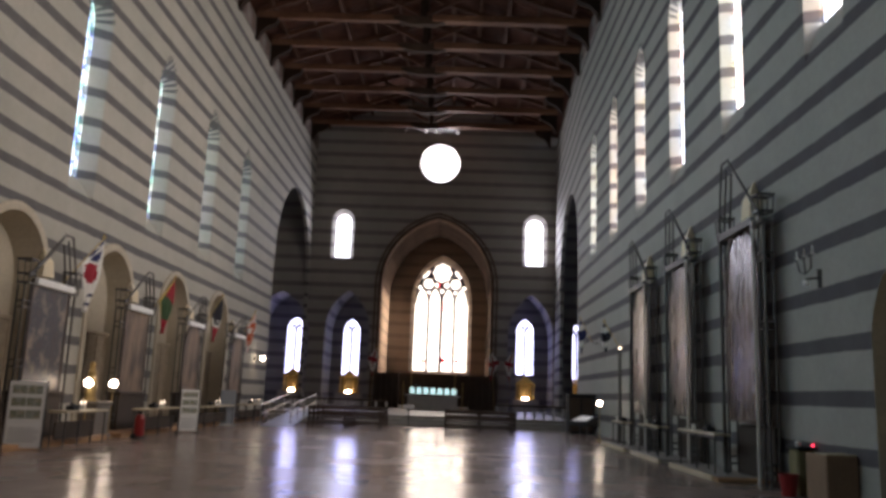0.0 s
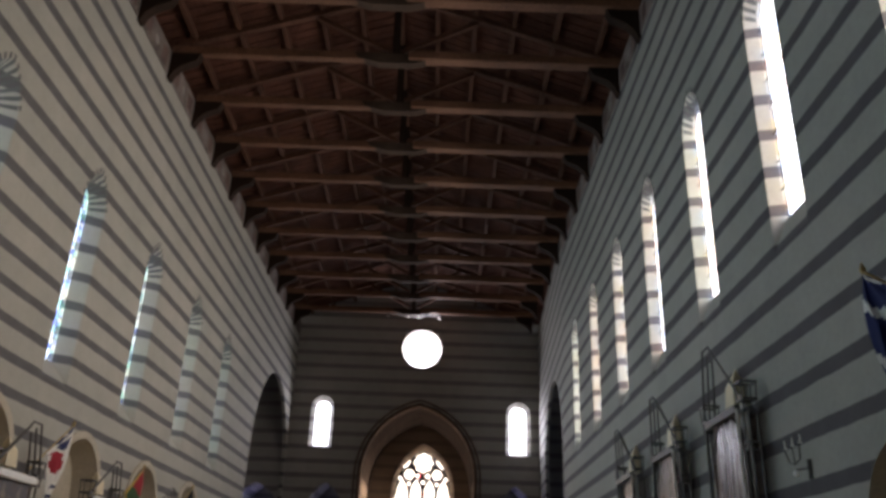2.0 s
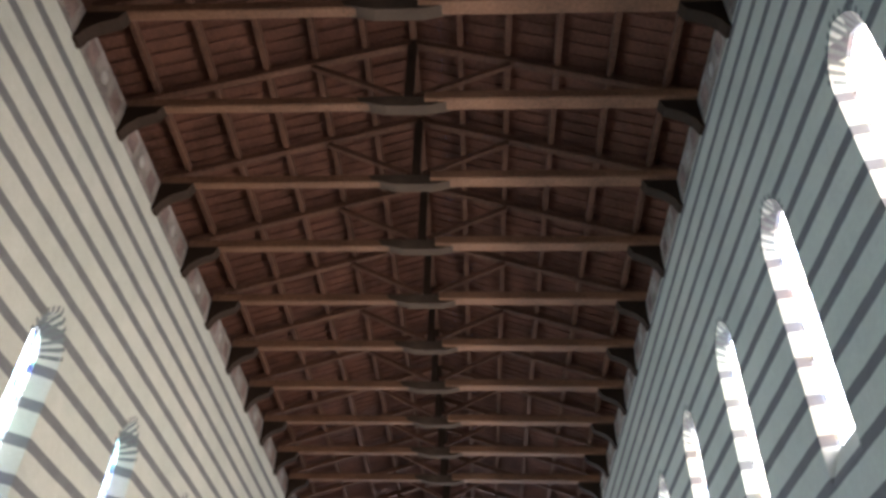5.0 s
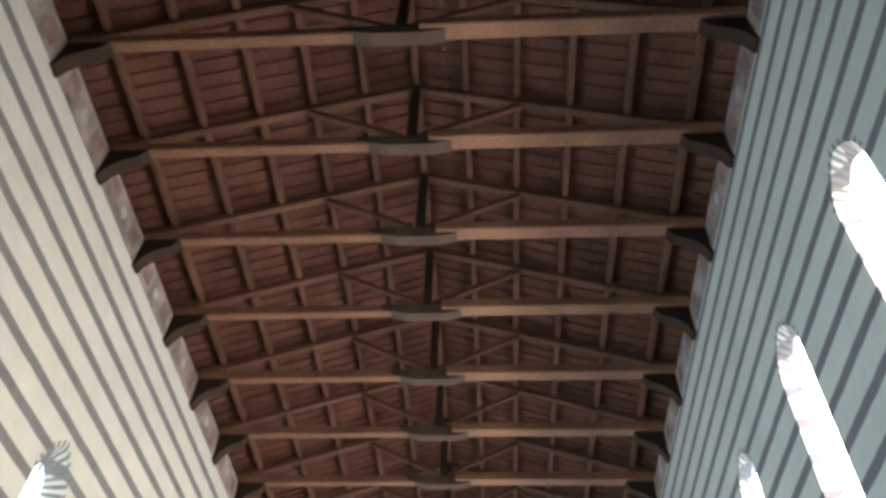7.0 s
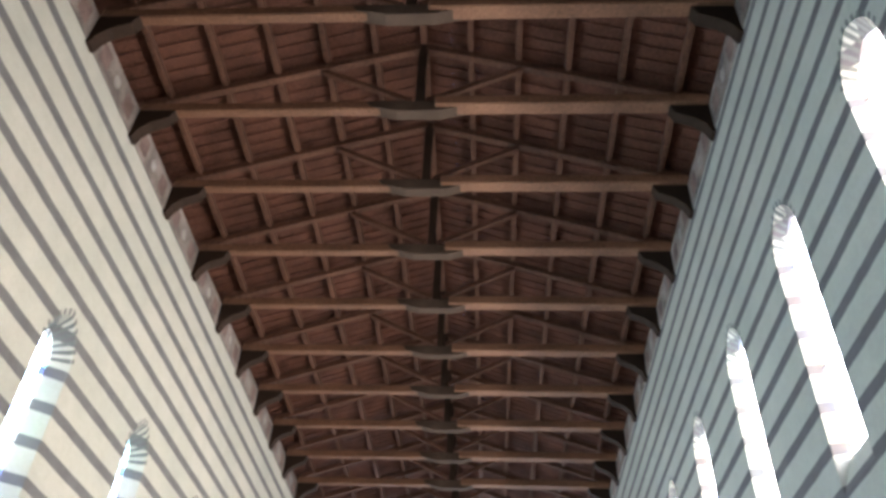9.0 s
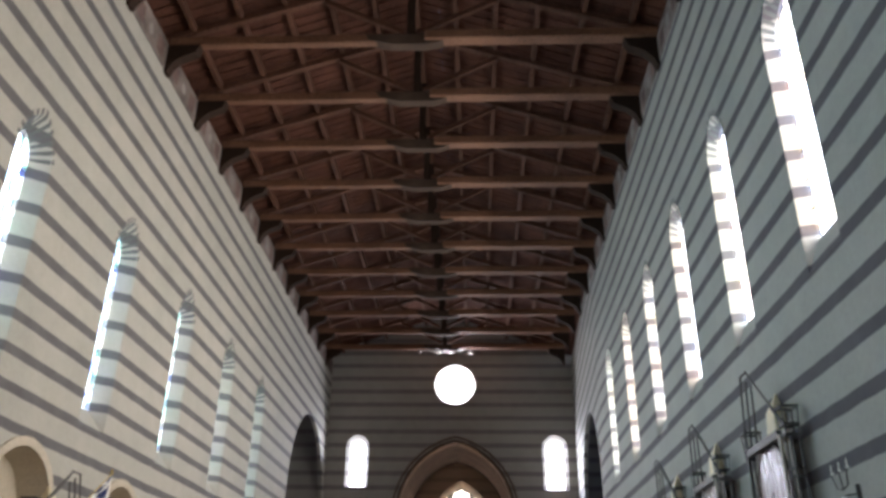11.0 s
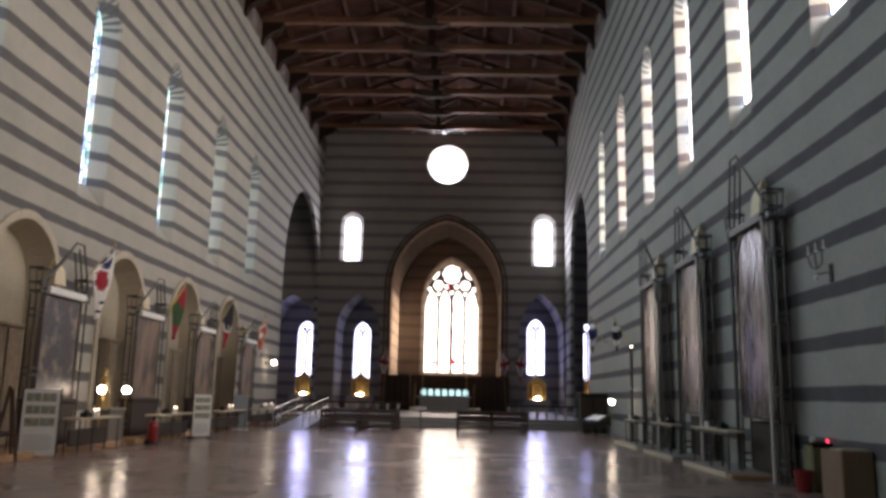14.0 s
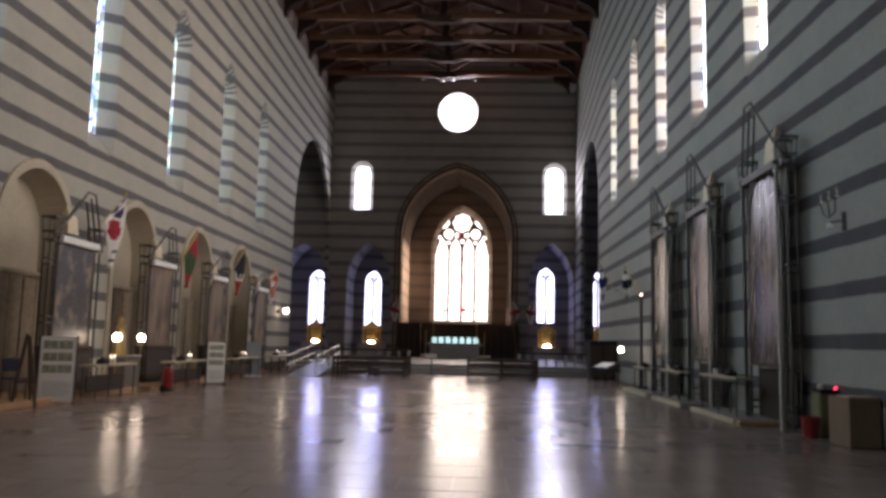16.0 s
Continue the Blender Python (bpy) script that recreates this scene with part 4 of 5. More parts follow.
box(bm, -0.28, 0.28, -0.55, 0.55, 0.0, 0.12, 0.02)
box(bm, -0.22, 0.22, -0.48, 0.48, 0.12, 0.95, 0.01)
box(bm, -0.27, 0.27, -0.54, 0.54, 0.95, 1.05, 0.02)
part("body", bm, M_DSTONE, pl)


# ---- notice boards, easel, cylinder ----
def notice_board(x, y, rz, w, h, label):
    t = thing("notice_board", x, y, 0, label, "notice board", "notice boards", rz)
    bm = BM()
    box(bm, -w / 2, w / 2, -0.03, 0.03, 0.06, h, 0.01)
    part("panel", bm, M_WHITE, t)
    for sx in (-1, 1):
        bm = BM()
        box(bm, sx * (w / 2 + 0.02) - 0.02, sx * (w / 2 + 0.02) + 0.02, -0.04, 0.04, 0, h + 0.02, 0.008)
        beam(bm, (sx * (w / 2 + 0.02), -0.25, 0.02), (sx * (w / 2 + 0.02), 0.35, 0.02), 0.04, 0.04)
        part("post", bm, M_IRON, t)
    rows = ((0.88, 0.12), (0.7, 0.12), (0.52, 0.12))
    for z, hh in rows:
        n = 4
        for k in range(n):
            bm = BM()
            cx = -w * 0.42 + w * 0.84 * (k + 0.5) / n
            box(bm, cx - w * 0.1, cx + w * (0.085 if k % 2 else 0.102), -0.037, -0.031, h * z - h * hh / 2, h * z + h * hh / 2)
            part("photo", bm, M_PRINT, t)
    for k in range(7):
        bm = BM()
        z = h * (0.32 - 0.033 * k)
        box(bm, -w * 0.4, w * (0.4 if k % 3 else 0.3), -0.036, -0.031, z, z + 0.018)
        part("text_line", bm, M_TEXT, t)
    return t


notice_board(-9.72, 18.55, 24, 0.76, 1.55, "white notice board with rows of small photographs")
b2 = notice_board(-9.0, 27.9, 35, 0.62, 1.45, "narrow white notice board leaning with photographs")
t = thing("easel", -9.75, 17.3, 0, "folded brown wooden easel leaning by the wall", "easel", rz=20)
for nm, a, c, w in (("leg", (-0.25, 0, 0), (-0.05, 0.15, 1.6), 0.07), ("leg", (0.25, -0.1, 0), (0.0, 0.12, 1.55), 0.07), ("leg", (0.05, 0.5, 0), (-0.02, 0.18, 1.5), 0.06), ("crossbar", (-0.24, -0.02, 0.55), (0.24, -0.05, 0.6), 0.05)):
    bm = BM()
    beam(bm, a, c, w, 0.05, (0, 1, 0), 0.008)
    part(nm, bm, M_EASEL, t)
t = thing("fire_extinguisher", -9.05, 23.7, 0, "red fire extinguisher on a small wheeled trolley", "extinguisher")
bm = BM()
lathe(bm, [(0.13, 0.1), (0.14, 0.12), (0.14, 0.58), (0.1, 0.68), (0.04, 0.72)], 14)
part("cylinder", bm, M_RED, t)
bm = BM()
lathe(bm, [(0.035, 0.72), (0.035, 0.78), (0.05, 0.8), (0.02, 0.83)], 8)
beam(bm, (0, 0, 0.8), (0.13, 0, 0.84), 0.03, 0.02)
part("valve", bm, M_BLACK, t)
for s in (-1, 1):
    bm = BM()
    tube(bm, (-0.08, s * 0.15, 0.09), (-0.08, s * 0.19, 0.09), 0.09, 12)
    part("wheel", bm, M_BLACK, t)
bm = BM()
box(bm, -0.15, 0.25, -0.13, 0.13, 0.04, 0.07, 0.01)
part("base", bm, M_IRON, t)
t = thing("standing_sign", -9.55, 34.6, 0, "narrow panel standing on the floor, tinted for the bluish light on it", "sign", rz=30)
bm = BM()
box(bm, -0.33, 0.33, -0.02, 0.02, 0.05, 1.45, 0.01)
part("panel", bm, M_BLUELIT, t)
bm = BM()
box(bm, -0.36, 0.36, -0.2, 0.2, 0, 0.05, 0.015)
part("foot", bm, M_WHITE, t)


# ---- flags ----
def flag(x, y, z, sx, cloths, design, label, h=1.9, run=1.6, drop=1.6, group="hanging flags", reach=0.55, deep=0.5):
    """A flag on a slanting pole that is fixed nearer the entrance. The cloth hangs from the pole's tip and gathers towards its foot;
    design(u, v) picks the cloth, u across from the pole, v down."""
    t = thing("flag", x, y, z, label, "flag", group)
    foot = Vector((-sx * 0.35, -run, -drop))
    bm = BM()
    tube(bm, (0, 0, 0.05), foot, 0.02, 6)
    part("pole", bm, M_BRASS, t)
    if drop < 3:
        bm = BM()
        tube(bm, foot, ((XL if sx > 0 else XR) - x - sx * 0.02, -run, -drop), 0.02, 6)
        part("bracket", bm, M_IRON, t)
    bm = BM()
    lathe(bm, [(0.03, 0.02), (0.05, 0.08), (0.005, 0.2)], 8)
    part("finial", bm, M_BRASS, t)
    corner = foot * reach if drop < 3 else Vector((-sx * 0.62, -0.05, -0.85))
    bottom = Vector((-sx * 0.12 - 0.1, -0.25 if drop < 3 else -0.05, -h))
    bm = BM()
    nu, nv = 16, 26
    grid = []
    for i in range(nv + 1):
        v = i / nv
        right = bottom * v + Vector((sx * 0.16 * math.sin(v * math.pi), 0, 0))
        left = corner * (v / deep) if v < deep else corner.lerp(bottom, (v - deep) / (1 - deep))
        row = []
        for k in range(nu + 1):
            u = k / nu
            p = left.lerp(right, u)
            wave = math.sin(math.pi * u) * min(1.0, v * 3)
            row.append(bm.verts.new(p + Vector((0.05 * math.sin(u * 13 + v * 3) * wave, 0.09 * math.sin(u * 11 + v * 4) * wave, -0.05 * wave))))
        grid.append(row)
    for i in range(nv):
        for k in range(nu):
            f = bm.faces.new((grid[i][k], grid[i][k + 1], grid[i + 1][k + 1], grid[i + 1][k]))
            f.material_index = design((k + 0.5) / nu, (i + 0.5) / nv)
            f.smooth = True
    ob = part("cloth", bm, cloths, t)
    ob.modifiers.new("thick", "SOLIDIFY").thickness = 0.008
    return t


def emblem_flag(u, v):
    r = math.hypot((u - 0.5) * 0.7, (v - 0.52) * 1.9)
    if r < 0.26:
        return 0 if abs(v - 0.5) < 0.03 and 0.12 < abs(u - 0.45) < 0.2 else 1
    if v < 0.36 and u < 0.62:
        return 2 if (u * 5 + v * 9) % 2 < 1.35 else 0
    return 2 if v > 0.78 and int(v * 16) % 2 == 0 and u > 0.4 else 0


def green_flag(u, v):
    if u < 0.07:
        return 2
    return 0 if v < 0.3 + 0.16 * u or v > 0.78 else 1


def dark_flag(u, v):
    if 0.52 < v < 0.68:
        return 1 if int(u * 9) % 2 and 0.55 < v < 0.65 else 0
    return 2 if v >= 0.68 else 1


def orange_flag(u, v):
    return 1 if (int(u * 5 + v * 3) + int(v * 7)) % 3 == 0 else 0


def cross_flag(u, v):
    return 1 if abs(u - 0.5) < 0.13 or abs(v - 0.45) < 0.08 or v > 0.85 else 0


def banded_flag(u, v):
    return 1 if int(v * 6) % 3 == 1 else 0


flag(-10.7, 23.7, 5.8, 1, [C_WHITE, C_RED, C_BLUE], emblem_flag, "white flag with a red emblem and dark blue top", 2.15)
flag(-10.7, 30.1, 5.5, 1, [C_RED, C_GREEN, C_YELLOW], green_flag, "green and red flag hanging in folds", 2.0)
flag(-10.7, 36.5, 5.6, 1, [C_WHITE, C_BLACK, C_RED], dark_flag, "black, white and red flag hanging in folds", 2.0)
flag(-10.7, 42.7, 5.5, 1, [C_ORANGE, C_WHITE], orange_flag, "orange-red and white flag hanging in folds", 2.0)
flag(6.2, 40.0, 5.5, -1, [C_BLUE, C_WHITE], banded_flag, "dark blue flag with a white band", 1.6, 1.4, 1.2)
flag(6.3, 34.2, 4.85, -1, [C_BLACK, C_WHITE], banded_flag, "black and white flag hanging in folds", 1.2, 1.2, 1.0)
flag(6.35, 11.3, 6.35, -1, [C_BLUE, C_WHITE], lambda u, v: 1 if int(v * 9 + u * 3) % 4 == 1 else 0, "blue and white flag hanging in folds", 1.9, 1.2, 1.0)
for x, s in ((-5.8, 1), (2.7, -1), (4.3, 1)):
    flag(x, 60.0, 4.9, s, [C_WHITE, C_RED], cross_flag, "red and white flag on a long pole by the choir arch", 2.1, 0.1, 4.4, "choir flags")

# ---- right wall: sconce, trunk, bucket, stands ----
t = thing("wall_sconce", XR, 15.1, 3.95, "dark iron wall sconce with white candles", "sconce")
bm = BM()
tube(bm, (0, 0, 0.1), (-0.28, 0, 0.05), 0.015, 6)
for s in (-1, 0, 1):
    a = Vector((-0.28, 0, 0.1))
    for p, q in (((0, 0, 0.05), (0, s * 0.24, 0.12)), ((0, s * 0.24, 0.12), (-0.03, s * 0.34, 0.4))):
        tube(bm, a + Vector(p), a + Vector(q), 0.014, 6)
lathe(bm, [(0.06, -0.1), (0.06, 0.25)], 8)
part("arm", bm, M_IRON, t)
for s in (-1, 0, 1):
    bm = BM()
    lathe(bm, [(0.04, 0.48), (0.04, 0.5), (0.014, 0.51), (0.014, 0.64)], 8, -0.283, s * 0.34)
    part("candle", bm, M_WAX, t)
bm = BM()
bmesh.ops.create_uvsphere(bm, u_segments=10, v_segments=6, radius=0.06)
bmesh.ops.translate(bm, verts=bm.verts, vec=(-0.28, 0, -0.02))
part("drop", bm, M_WHITE, t)

t = thing("packing_box", 6.55, 14.35, 0, "brown cardboard box standing by the wall", "box")
bm = BM()
box(bm, -0.27, 0.27, -0.4, 0.4, 0.0, 0.84, 0.02)
part("body", bm, M_CARD, t)
bm = BM()
box(bm, -0.25, 0.25, -0.38, 0.1, 0.84, 0.86, 0.005)
part("lid", bm, M_LEDGE, t, "pale lid flap")
t = thing("collection_stand", 6.65, 15.8, 0, "ochre cloth-covered stand beside the box", "stand")
bm = BM()
box(bm, -0.16, 0.17, -0.2, 0.2, 0.0, 0.84, 0.03)
part("cover", bm, M_GREEN, t)
bm = BM()
box(bm, -0.2, 0.19, -0.3, 0.25, 0.84, 0.9, 0.02)
part("tray", bm, M_BLACK, t)
c = BM()
lathe(c, [(0.016, 0), (0.02, 0.05), (0.014, 0.055)], 10)
c = part("votive_glass", c, M_RLED)
c.location = (6.78, 15.58, 0.9)
tagged(c, "red votive glass glowing on the tray", "votive light")
c = BM()
lathe(c, [(0.05, 0), (0.06, 0.06), (0.02, 0.1)], 10)
c = part("cup", c, M_WAX)
c.location = (6.55, 15.7, 0.9)
tagged(c, "small white cup on the tray", "cup")
t = thing("bucket", 6.27, 15.5, 0, "red plastic bucket on the floor", "bucket")
bm = BM()
lathe(bm, [(0.13, 0), (0.175, 0.36), (0.185, 0.37), (0.185, 0.4), (0.165, 0.4), (0.12, 0.03)], 18)
part("body", bm, M_RED, t)
bm = BM()
for k in range(8):
    a0, a1 = math.pi * k / 8, math.pi * (k + 1) / 8
    tube(bm, (0.18 * math.cos(a0), -0.05 - 0.06 * math.sin(a0), 0.38 + 0.02 * math.sin(a0)), (0.18 * math.cos(a1), -0.05 - 0.06 * math.sin(a1), 0.38 + 0.02 * math.sin(a1)), 0.006, 5)
part("handle", bm, M_IRON, t)

# gilded altar frame in the right niche
t = thing("gilded_altar", 7.3, 11.9, 0, "carved gilded altar frame inside the niche", "altar")
for nm, v in (("pilaster", (0.95,)), ("pilaster", (0.6,))):
    bm = BM()
    for yy in v:
        lathe(bm, [(0.13, 0.9), (0.13, 1.0), (0.08, 1.05), (0.075, 2.5), (0.12, 2.6), (0.12, 2.75)], 12, 0.0, yy)
    part(nm, bm, M_GOLD, t)
bm = BM()
box(bm, -0.15, 0.15, -1.2, 1.2, 2.75, 3.0, 0.03)
box(bm, -0.2, 0.15, -1.25, 1.25, 3.0, 3.1, 0.02)
part("cornice", bm, M_GOLD, t)
bm = BM()
box(bm, 0.08, 0.15, -0.5, 0.5, 0.9, 2.75, 0.01)
part("panel", bm, M_PIC[0], t)
bm = BM()
box(bm, -0.3, 0.15, -1.25, 1.25, 0.0, 0.9, 0.02)
part("base", bm, M_MARBLE, t)

# candle tower with two small lights
t = thing("candle_tower", 6.25, 30.7, 0.10, "tall dark iron candle stand with small lights", "candle stand")
bm = BM()
for dx in (-0.12, 0.12):
    tube(bm, (0, dx, 0.05), (0, dx, 3.45), 0.035, 8)
for z in (0.5, 1.2, 1.9, 2.6, 3.2):
    beam(bm, (0, -0.2, z), (0, 0.2, z), 0.1, 0.04)
box(bm, -0.2, 0.2, -0.25, 0.25, 0, 0.06, 0.01)
part("frame", bm, M_IRON, t)
for dx in (-0.12, 0.12):
    bm = BM()
    lathe(bm, [(0.018, 3.45), (0.02, 3.52), (0.008, 3.54)], 8, 0, dx)
    part("light", bm, M_CANDLE, t, "small glowing light")

# keyboard desk with an open book, dark cabinet, chair
t = thing("display_desk", 5.4, 33.9, 0, "black slanted display desk with a pale open page", "desk", rz=-60)
bm = BM()
vs = [(-0.6, -0.3, 0.55), (0.6, -0.3, 0.55), (0.6, 0.3, 0.55), (-0.6, 0.3, 0.55), (-0.6, -0.3, 0.72), (0.6, -0.3, 0.72), (0.6, 0.3, 0.98), (-0.6, 0.3, 0.98)]
v = [bm.verts.new(p) for p in vs]
for f in ((0, 3, 2, 1), (4, 5, 6, 7), (0, 1, 5, 4), (2, 3, 7, 6), (1, 2, 6, 5), (3, 0, 4, 7)):
    bm.faces.new([v[i] for i in f])
part("body", bm, M_BLACK, t)
bm = BM()
beam(bm, (0, -0.24, 0.765), (0, 0.2, 0.955), 0.8, 0.012)
part("page", bm, M_WHITE, t)
for x, y in ((-0.54, -0.25), (0.54, -0.25), (0.54, 0.25), (-0.54, 0.25)):
    bm = BM()
    tube(bm, (x, y, 0), (x, y, 0.56), 0.025, 8)
    part("leg", bm, M_IRON, t)
t = thing("cabinet", 6.15, 39.8, 0, "tall dark wooden confessional cabinet by the wall", "cabinet")
bm = BM()
box(bm, -0.6, 0.6, -0.55, 0.55, 0, 1.78, 0.02)
box(bm, -0.66, 0.66, -0.6, 0.6, 1.78, 1.88, 0.03)
part("body", bm, M_BLACK, t)
for x in (-0.3, 0.3):
    bm = BM()
    box(bm, x - 0.26, x + 0.26, -0.575, -0.551, 0.15, 1.7, 0.01)
    part("door", bm, M_BENCH, t)

# panels added in the left niches: shade on the lower half, put into shape and colour
for y in NICHES:
    t = thing("altar_backing", XL - 0.6, y, 0.02, "panel added for the shade low in a wall niche", "panelling", "niche panelling")
    bm = BM()
    box(bm, -0.1, 0.0, -1.4, 1.4, 0.0, 3.15, 0.015)
    part("panel", bm, M_NICHE_SHADE, t)
    bm = BM()
    box(bm, -0.1, 0.08, -1.42, 1.42, 3.15, 3.28, 0.02)
    part("rail", bm, M_NICHE_SHADE, t)
    for k in range(5):
        bm = BM()
        box(bm, 0.0, 0.03, -1.38 + 0.66 * k, -1.26 + 0.66 * k, 0.0, 3.15, 0.008)
        part("shade_batten", bm, M_NICHE_SHADE, t)

# stacked dark chairs by the easel
def chair(x, y, rz, label):
    t = thing("chair", x, y, 0.14, label, "chair", "dark chairs", rz)
    for nm, b in (("seat", (-0.2, 0.2, -0.2, 0.2, 0.43, 0.47)), ("backrest", (-0.2, 0.2, 0.17, 0.2, 0.62, 0.9))):
        bm = BM()
        box(bm, *b, 0.01)
        part(nm, bm, M_CHAIR, t)
    for sx in (-1, 1):
        for sy, top in ((-1, 0.43), (1, 0.9)):
            bm = BM()
            tube(bm, (sx * 0.18, sy * 0.18, 0), (sx * 0.18, sy * 0.18, top), 0.017, 7)
            part("leg", bm, M_IRON, t)
    return t


M_CHAIR = plain("dark blue upholstery", (0.03, 0.032, 0.06), 0.8, var=0.25)
chair(-10.35, 17.9, 60, "dark blue chair standing beside the easel")
chair(-10.4, 16.9, 40, "dark blue chair standing beside the easel")

# ---- presbytery ----
pres = thing("presbytery_steps", 0, 0, 0, "broad grey stone steps before the choir", "steps", kind="structure")
for k, (y, z) in enumerate(((41.4, 0.16), (41.9, 0.32), (42.4, 0.5))):
    bm = BM()
    box(bm, -9.5, 6.6, y, YF, z - 0.16 if k else 0.0, z, 0.015)
    part("step", bm, M_STAIR, pres)
bm = BM()
box(bm, -5.94, 2.7, YF, CHOIR_Y, 0.0, 0.62)
tagged(part("floor_choir", bm, M_STAIR), "raised grey stone floor of the choir", "floor", kind="structure")
for s in CHAPELS:
    bm = BM()
    box(bm, s.c - s.w - 0.2, s.c + s.w + 0.2, YF + 0.3, 67.99, 0.0, 0.5)
    tagged(part("floor_chapel", bm, M_STAIR), "raised stone floor of a side chapel", "floor", kind="structure")


def bench(x0, x1, y, label="dark walnut church bench with an open back"):
    t = thing("bench", (x0 + x1) / 2, y, 0, label, "bench", "church benches")
    h = (x1 - x0) / 2
    bm = BM()
    box(bm, -h, h, -0.2, 0.2, 0.42, 0.46, 0.01)
    part("seat", bm, M_BENCH, t)
    for z in (0.62, 0.86):
        bm = BM()
        box(bm, -h, h, -0.26, -0.22, z - 0.07, z + 0.05, 0.01)
        part("back_rail", bm, M_BENCH, t)
    bm = BM()
    box(bm, -h, h, -0.55, -0.3, 0.18, 0.22, 0.01)
    part("kneeler", bm, M_BENCH, t)
    for k in range(3):
        x = -h + 0.04 + (2 * h - 0.08) * k / 2
        bm = BM()
        box(bm, x - 0.04, x + 0.04, -0.3, 0.22, 0, 0.42, 0.01)
        box(bm, x - 0.04, x + 0.04, -0.28, -0.2, 0.42, 0.95, 0.01)
        part("end_panel", bm, M_BENCH, t)
    return t


for y in (36.0, 37.2, 38.4, 39.6):
    bench(-6.3, -3.1, y)
    bench(-0.35, 2.85, y + 0.9)
t = thing("lectern", -1.95, 36.5, 0, "thin black music stand on a round foot", "lectern")
bm = BM()
lathe(bm, [(0.2, 0), (0.2, 0.03), (0.05, 0.06), (0.02, 0.1), (0.02, 0.98)], 12)
part("stem", bm, M_BLACK, t)
bm = BM()
beam(bm, (0, -0.14, 0.94), (0, 0.16, 1.1), 0.5, 0.02)
part("desk", bm, M_GREYM, t)

# ramp with rails beside the steps
t = thing("access_ramp", -7.6, 38.2, 0, "pale metal access ramp with steel handrails", "ramp")
bm = BM()
v = [bm.verts.new(p) for p in ((-0.65, -3.0, 0.0), (0.65, -3.0, 0.0), (0.65, 3.2, 0.5), (-0.65, 3.2, 0.5), (-0.65, -3.0, 0.02), (0.65, -3.0, 0.02), (0.65, 3.2, 0.52), (-0.65, 3.2, 0.52))]
for f in ((0, 3, 2, 1), (4, 5, 6, 7), (0, 1, 5, 4), (2, 3, 7, 6), (1, 2, 6, 5), (3, 0, 4, 7)):
    bm.faces.new([v[i] for i in f])
part("deck", bm, M_BLUELIT, t)
for sx in (-0.65, 0.65):
    for o in (0.5, 0.9):
        bm = BM()
        tube(bm, (sx, -3.0, o), (sx, 3.2, o + 0.5), 0.025, 8)
        part("handrail", bm, M_STEEL, t)
    for k in range(5):
        bm = BM()
        y = -3.0 + 6.2 * k / 4
        tube(bm, (sx, y, 0.5 * k / 4), (sx, y, 0.9 + 0.5 * k / 4), 0.02, 8)
        part("post", bm, M_STEEL, t)


def balustrade(x0, x1, y, n):
    t = thing("balustrade", (x0 + x1) / 2, y, 0.5, "dark topped altar rail with pale stone balusters", "balustrade", "altar rails")
    h = (x1 - x0) / 2
    bm = BM()
    box(bm, -h, h, -0.12, 0.12, 0.62, 0.72, 0.02)
    part("rail", bm, M_BENCH, t)
    for k in range(n):
        bm = BM()
        lathe(bm, [(0.09, 0), (0.09, 0.06), (0.05, 0.1), (0.09, 0.25), (0.05, 0.45), (0.08, 0.56), (0.08, 0.62)], 10, -h + 0.15 + (2 * h - 0.3) * k / (n - 1))
        part("baluster", bm, M_MARBLE, t)


balustrade(2.2, 6.5, 43.6, 9)
balustrade(-9.2, -3.4, 43.6, 11)

# high altar; its row of panels emits in place of window light, with no lamp
t = thing("high_altar", -1.45, 58.0, 0.5, "pale stone high altar with a row of panels made to glow", "altar")
bm = BM()
box(bm, -1.75, 1.75, -0.6, 0.6, 0.0, 0.95, 0.02)
part("body", bm, M_MARBLE, t)
bm = BM()
box(bm, -1.95, 1.95, -0.7, 0.7, 0.95, 1.07, 0.02)
part("top", bm, M_MARBLE, t)
bm = BM()
box(bm, -1.75, 1.75, 0.3, 0.5, 1.07, 1.62, 0.01)
part("retable", bm, M_BRICKY, t)
for k in range(7):
    s = Shape(-1.5 + 0.5 * k, 0.17, 1.12, 1.42, 1.56)
    bm = filled(lambda u, d, z: (u, d, z), s, 0.285, 8)
    part("glow_panel", bm, M_PANEL_GLOW, t, "pale green panel, emission for window light")
for k in (-1, 1):
    for j in range(2):
        bm = BM()
        lathe(bm, [(0.09, 0), (0.03, 0.06), (0.025, 1.9), (0.06, 1.95)], 8)
        c = part("candlestick", bm, M_BRASS)
        c.location = (-1.45 + k * (1.55 + 0.55 * j), 57.7 + 0.2 * j, 1.57 if j == 0 else 0.5)
        tagged(c, "tall thin brass candlestick by the high altar", "candlestick", "altar candlesticks")

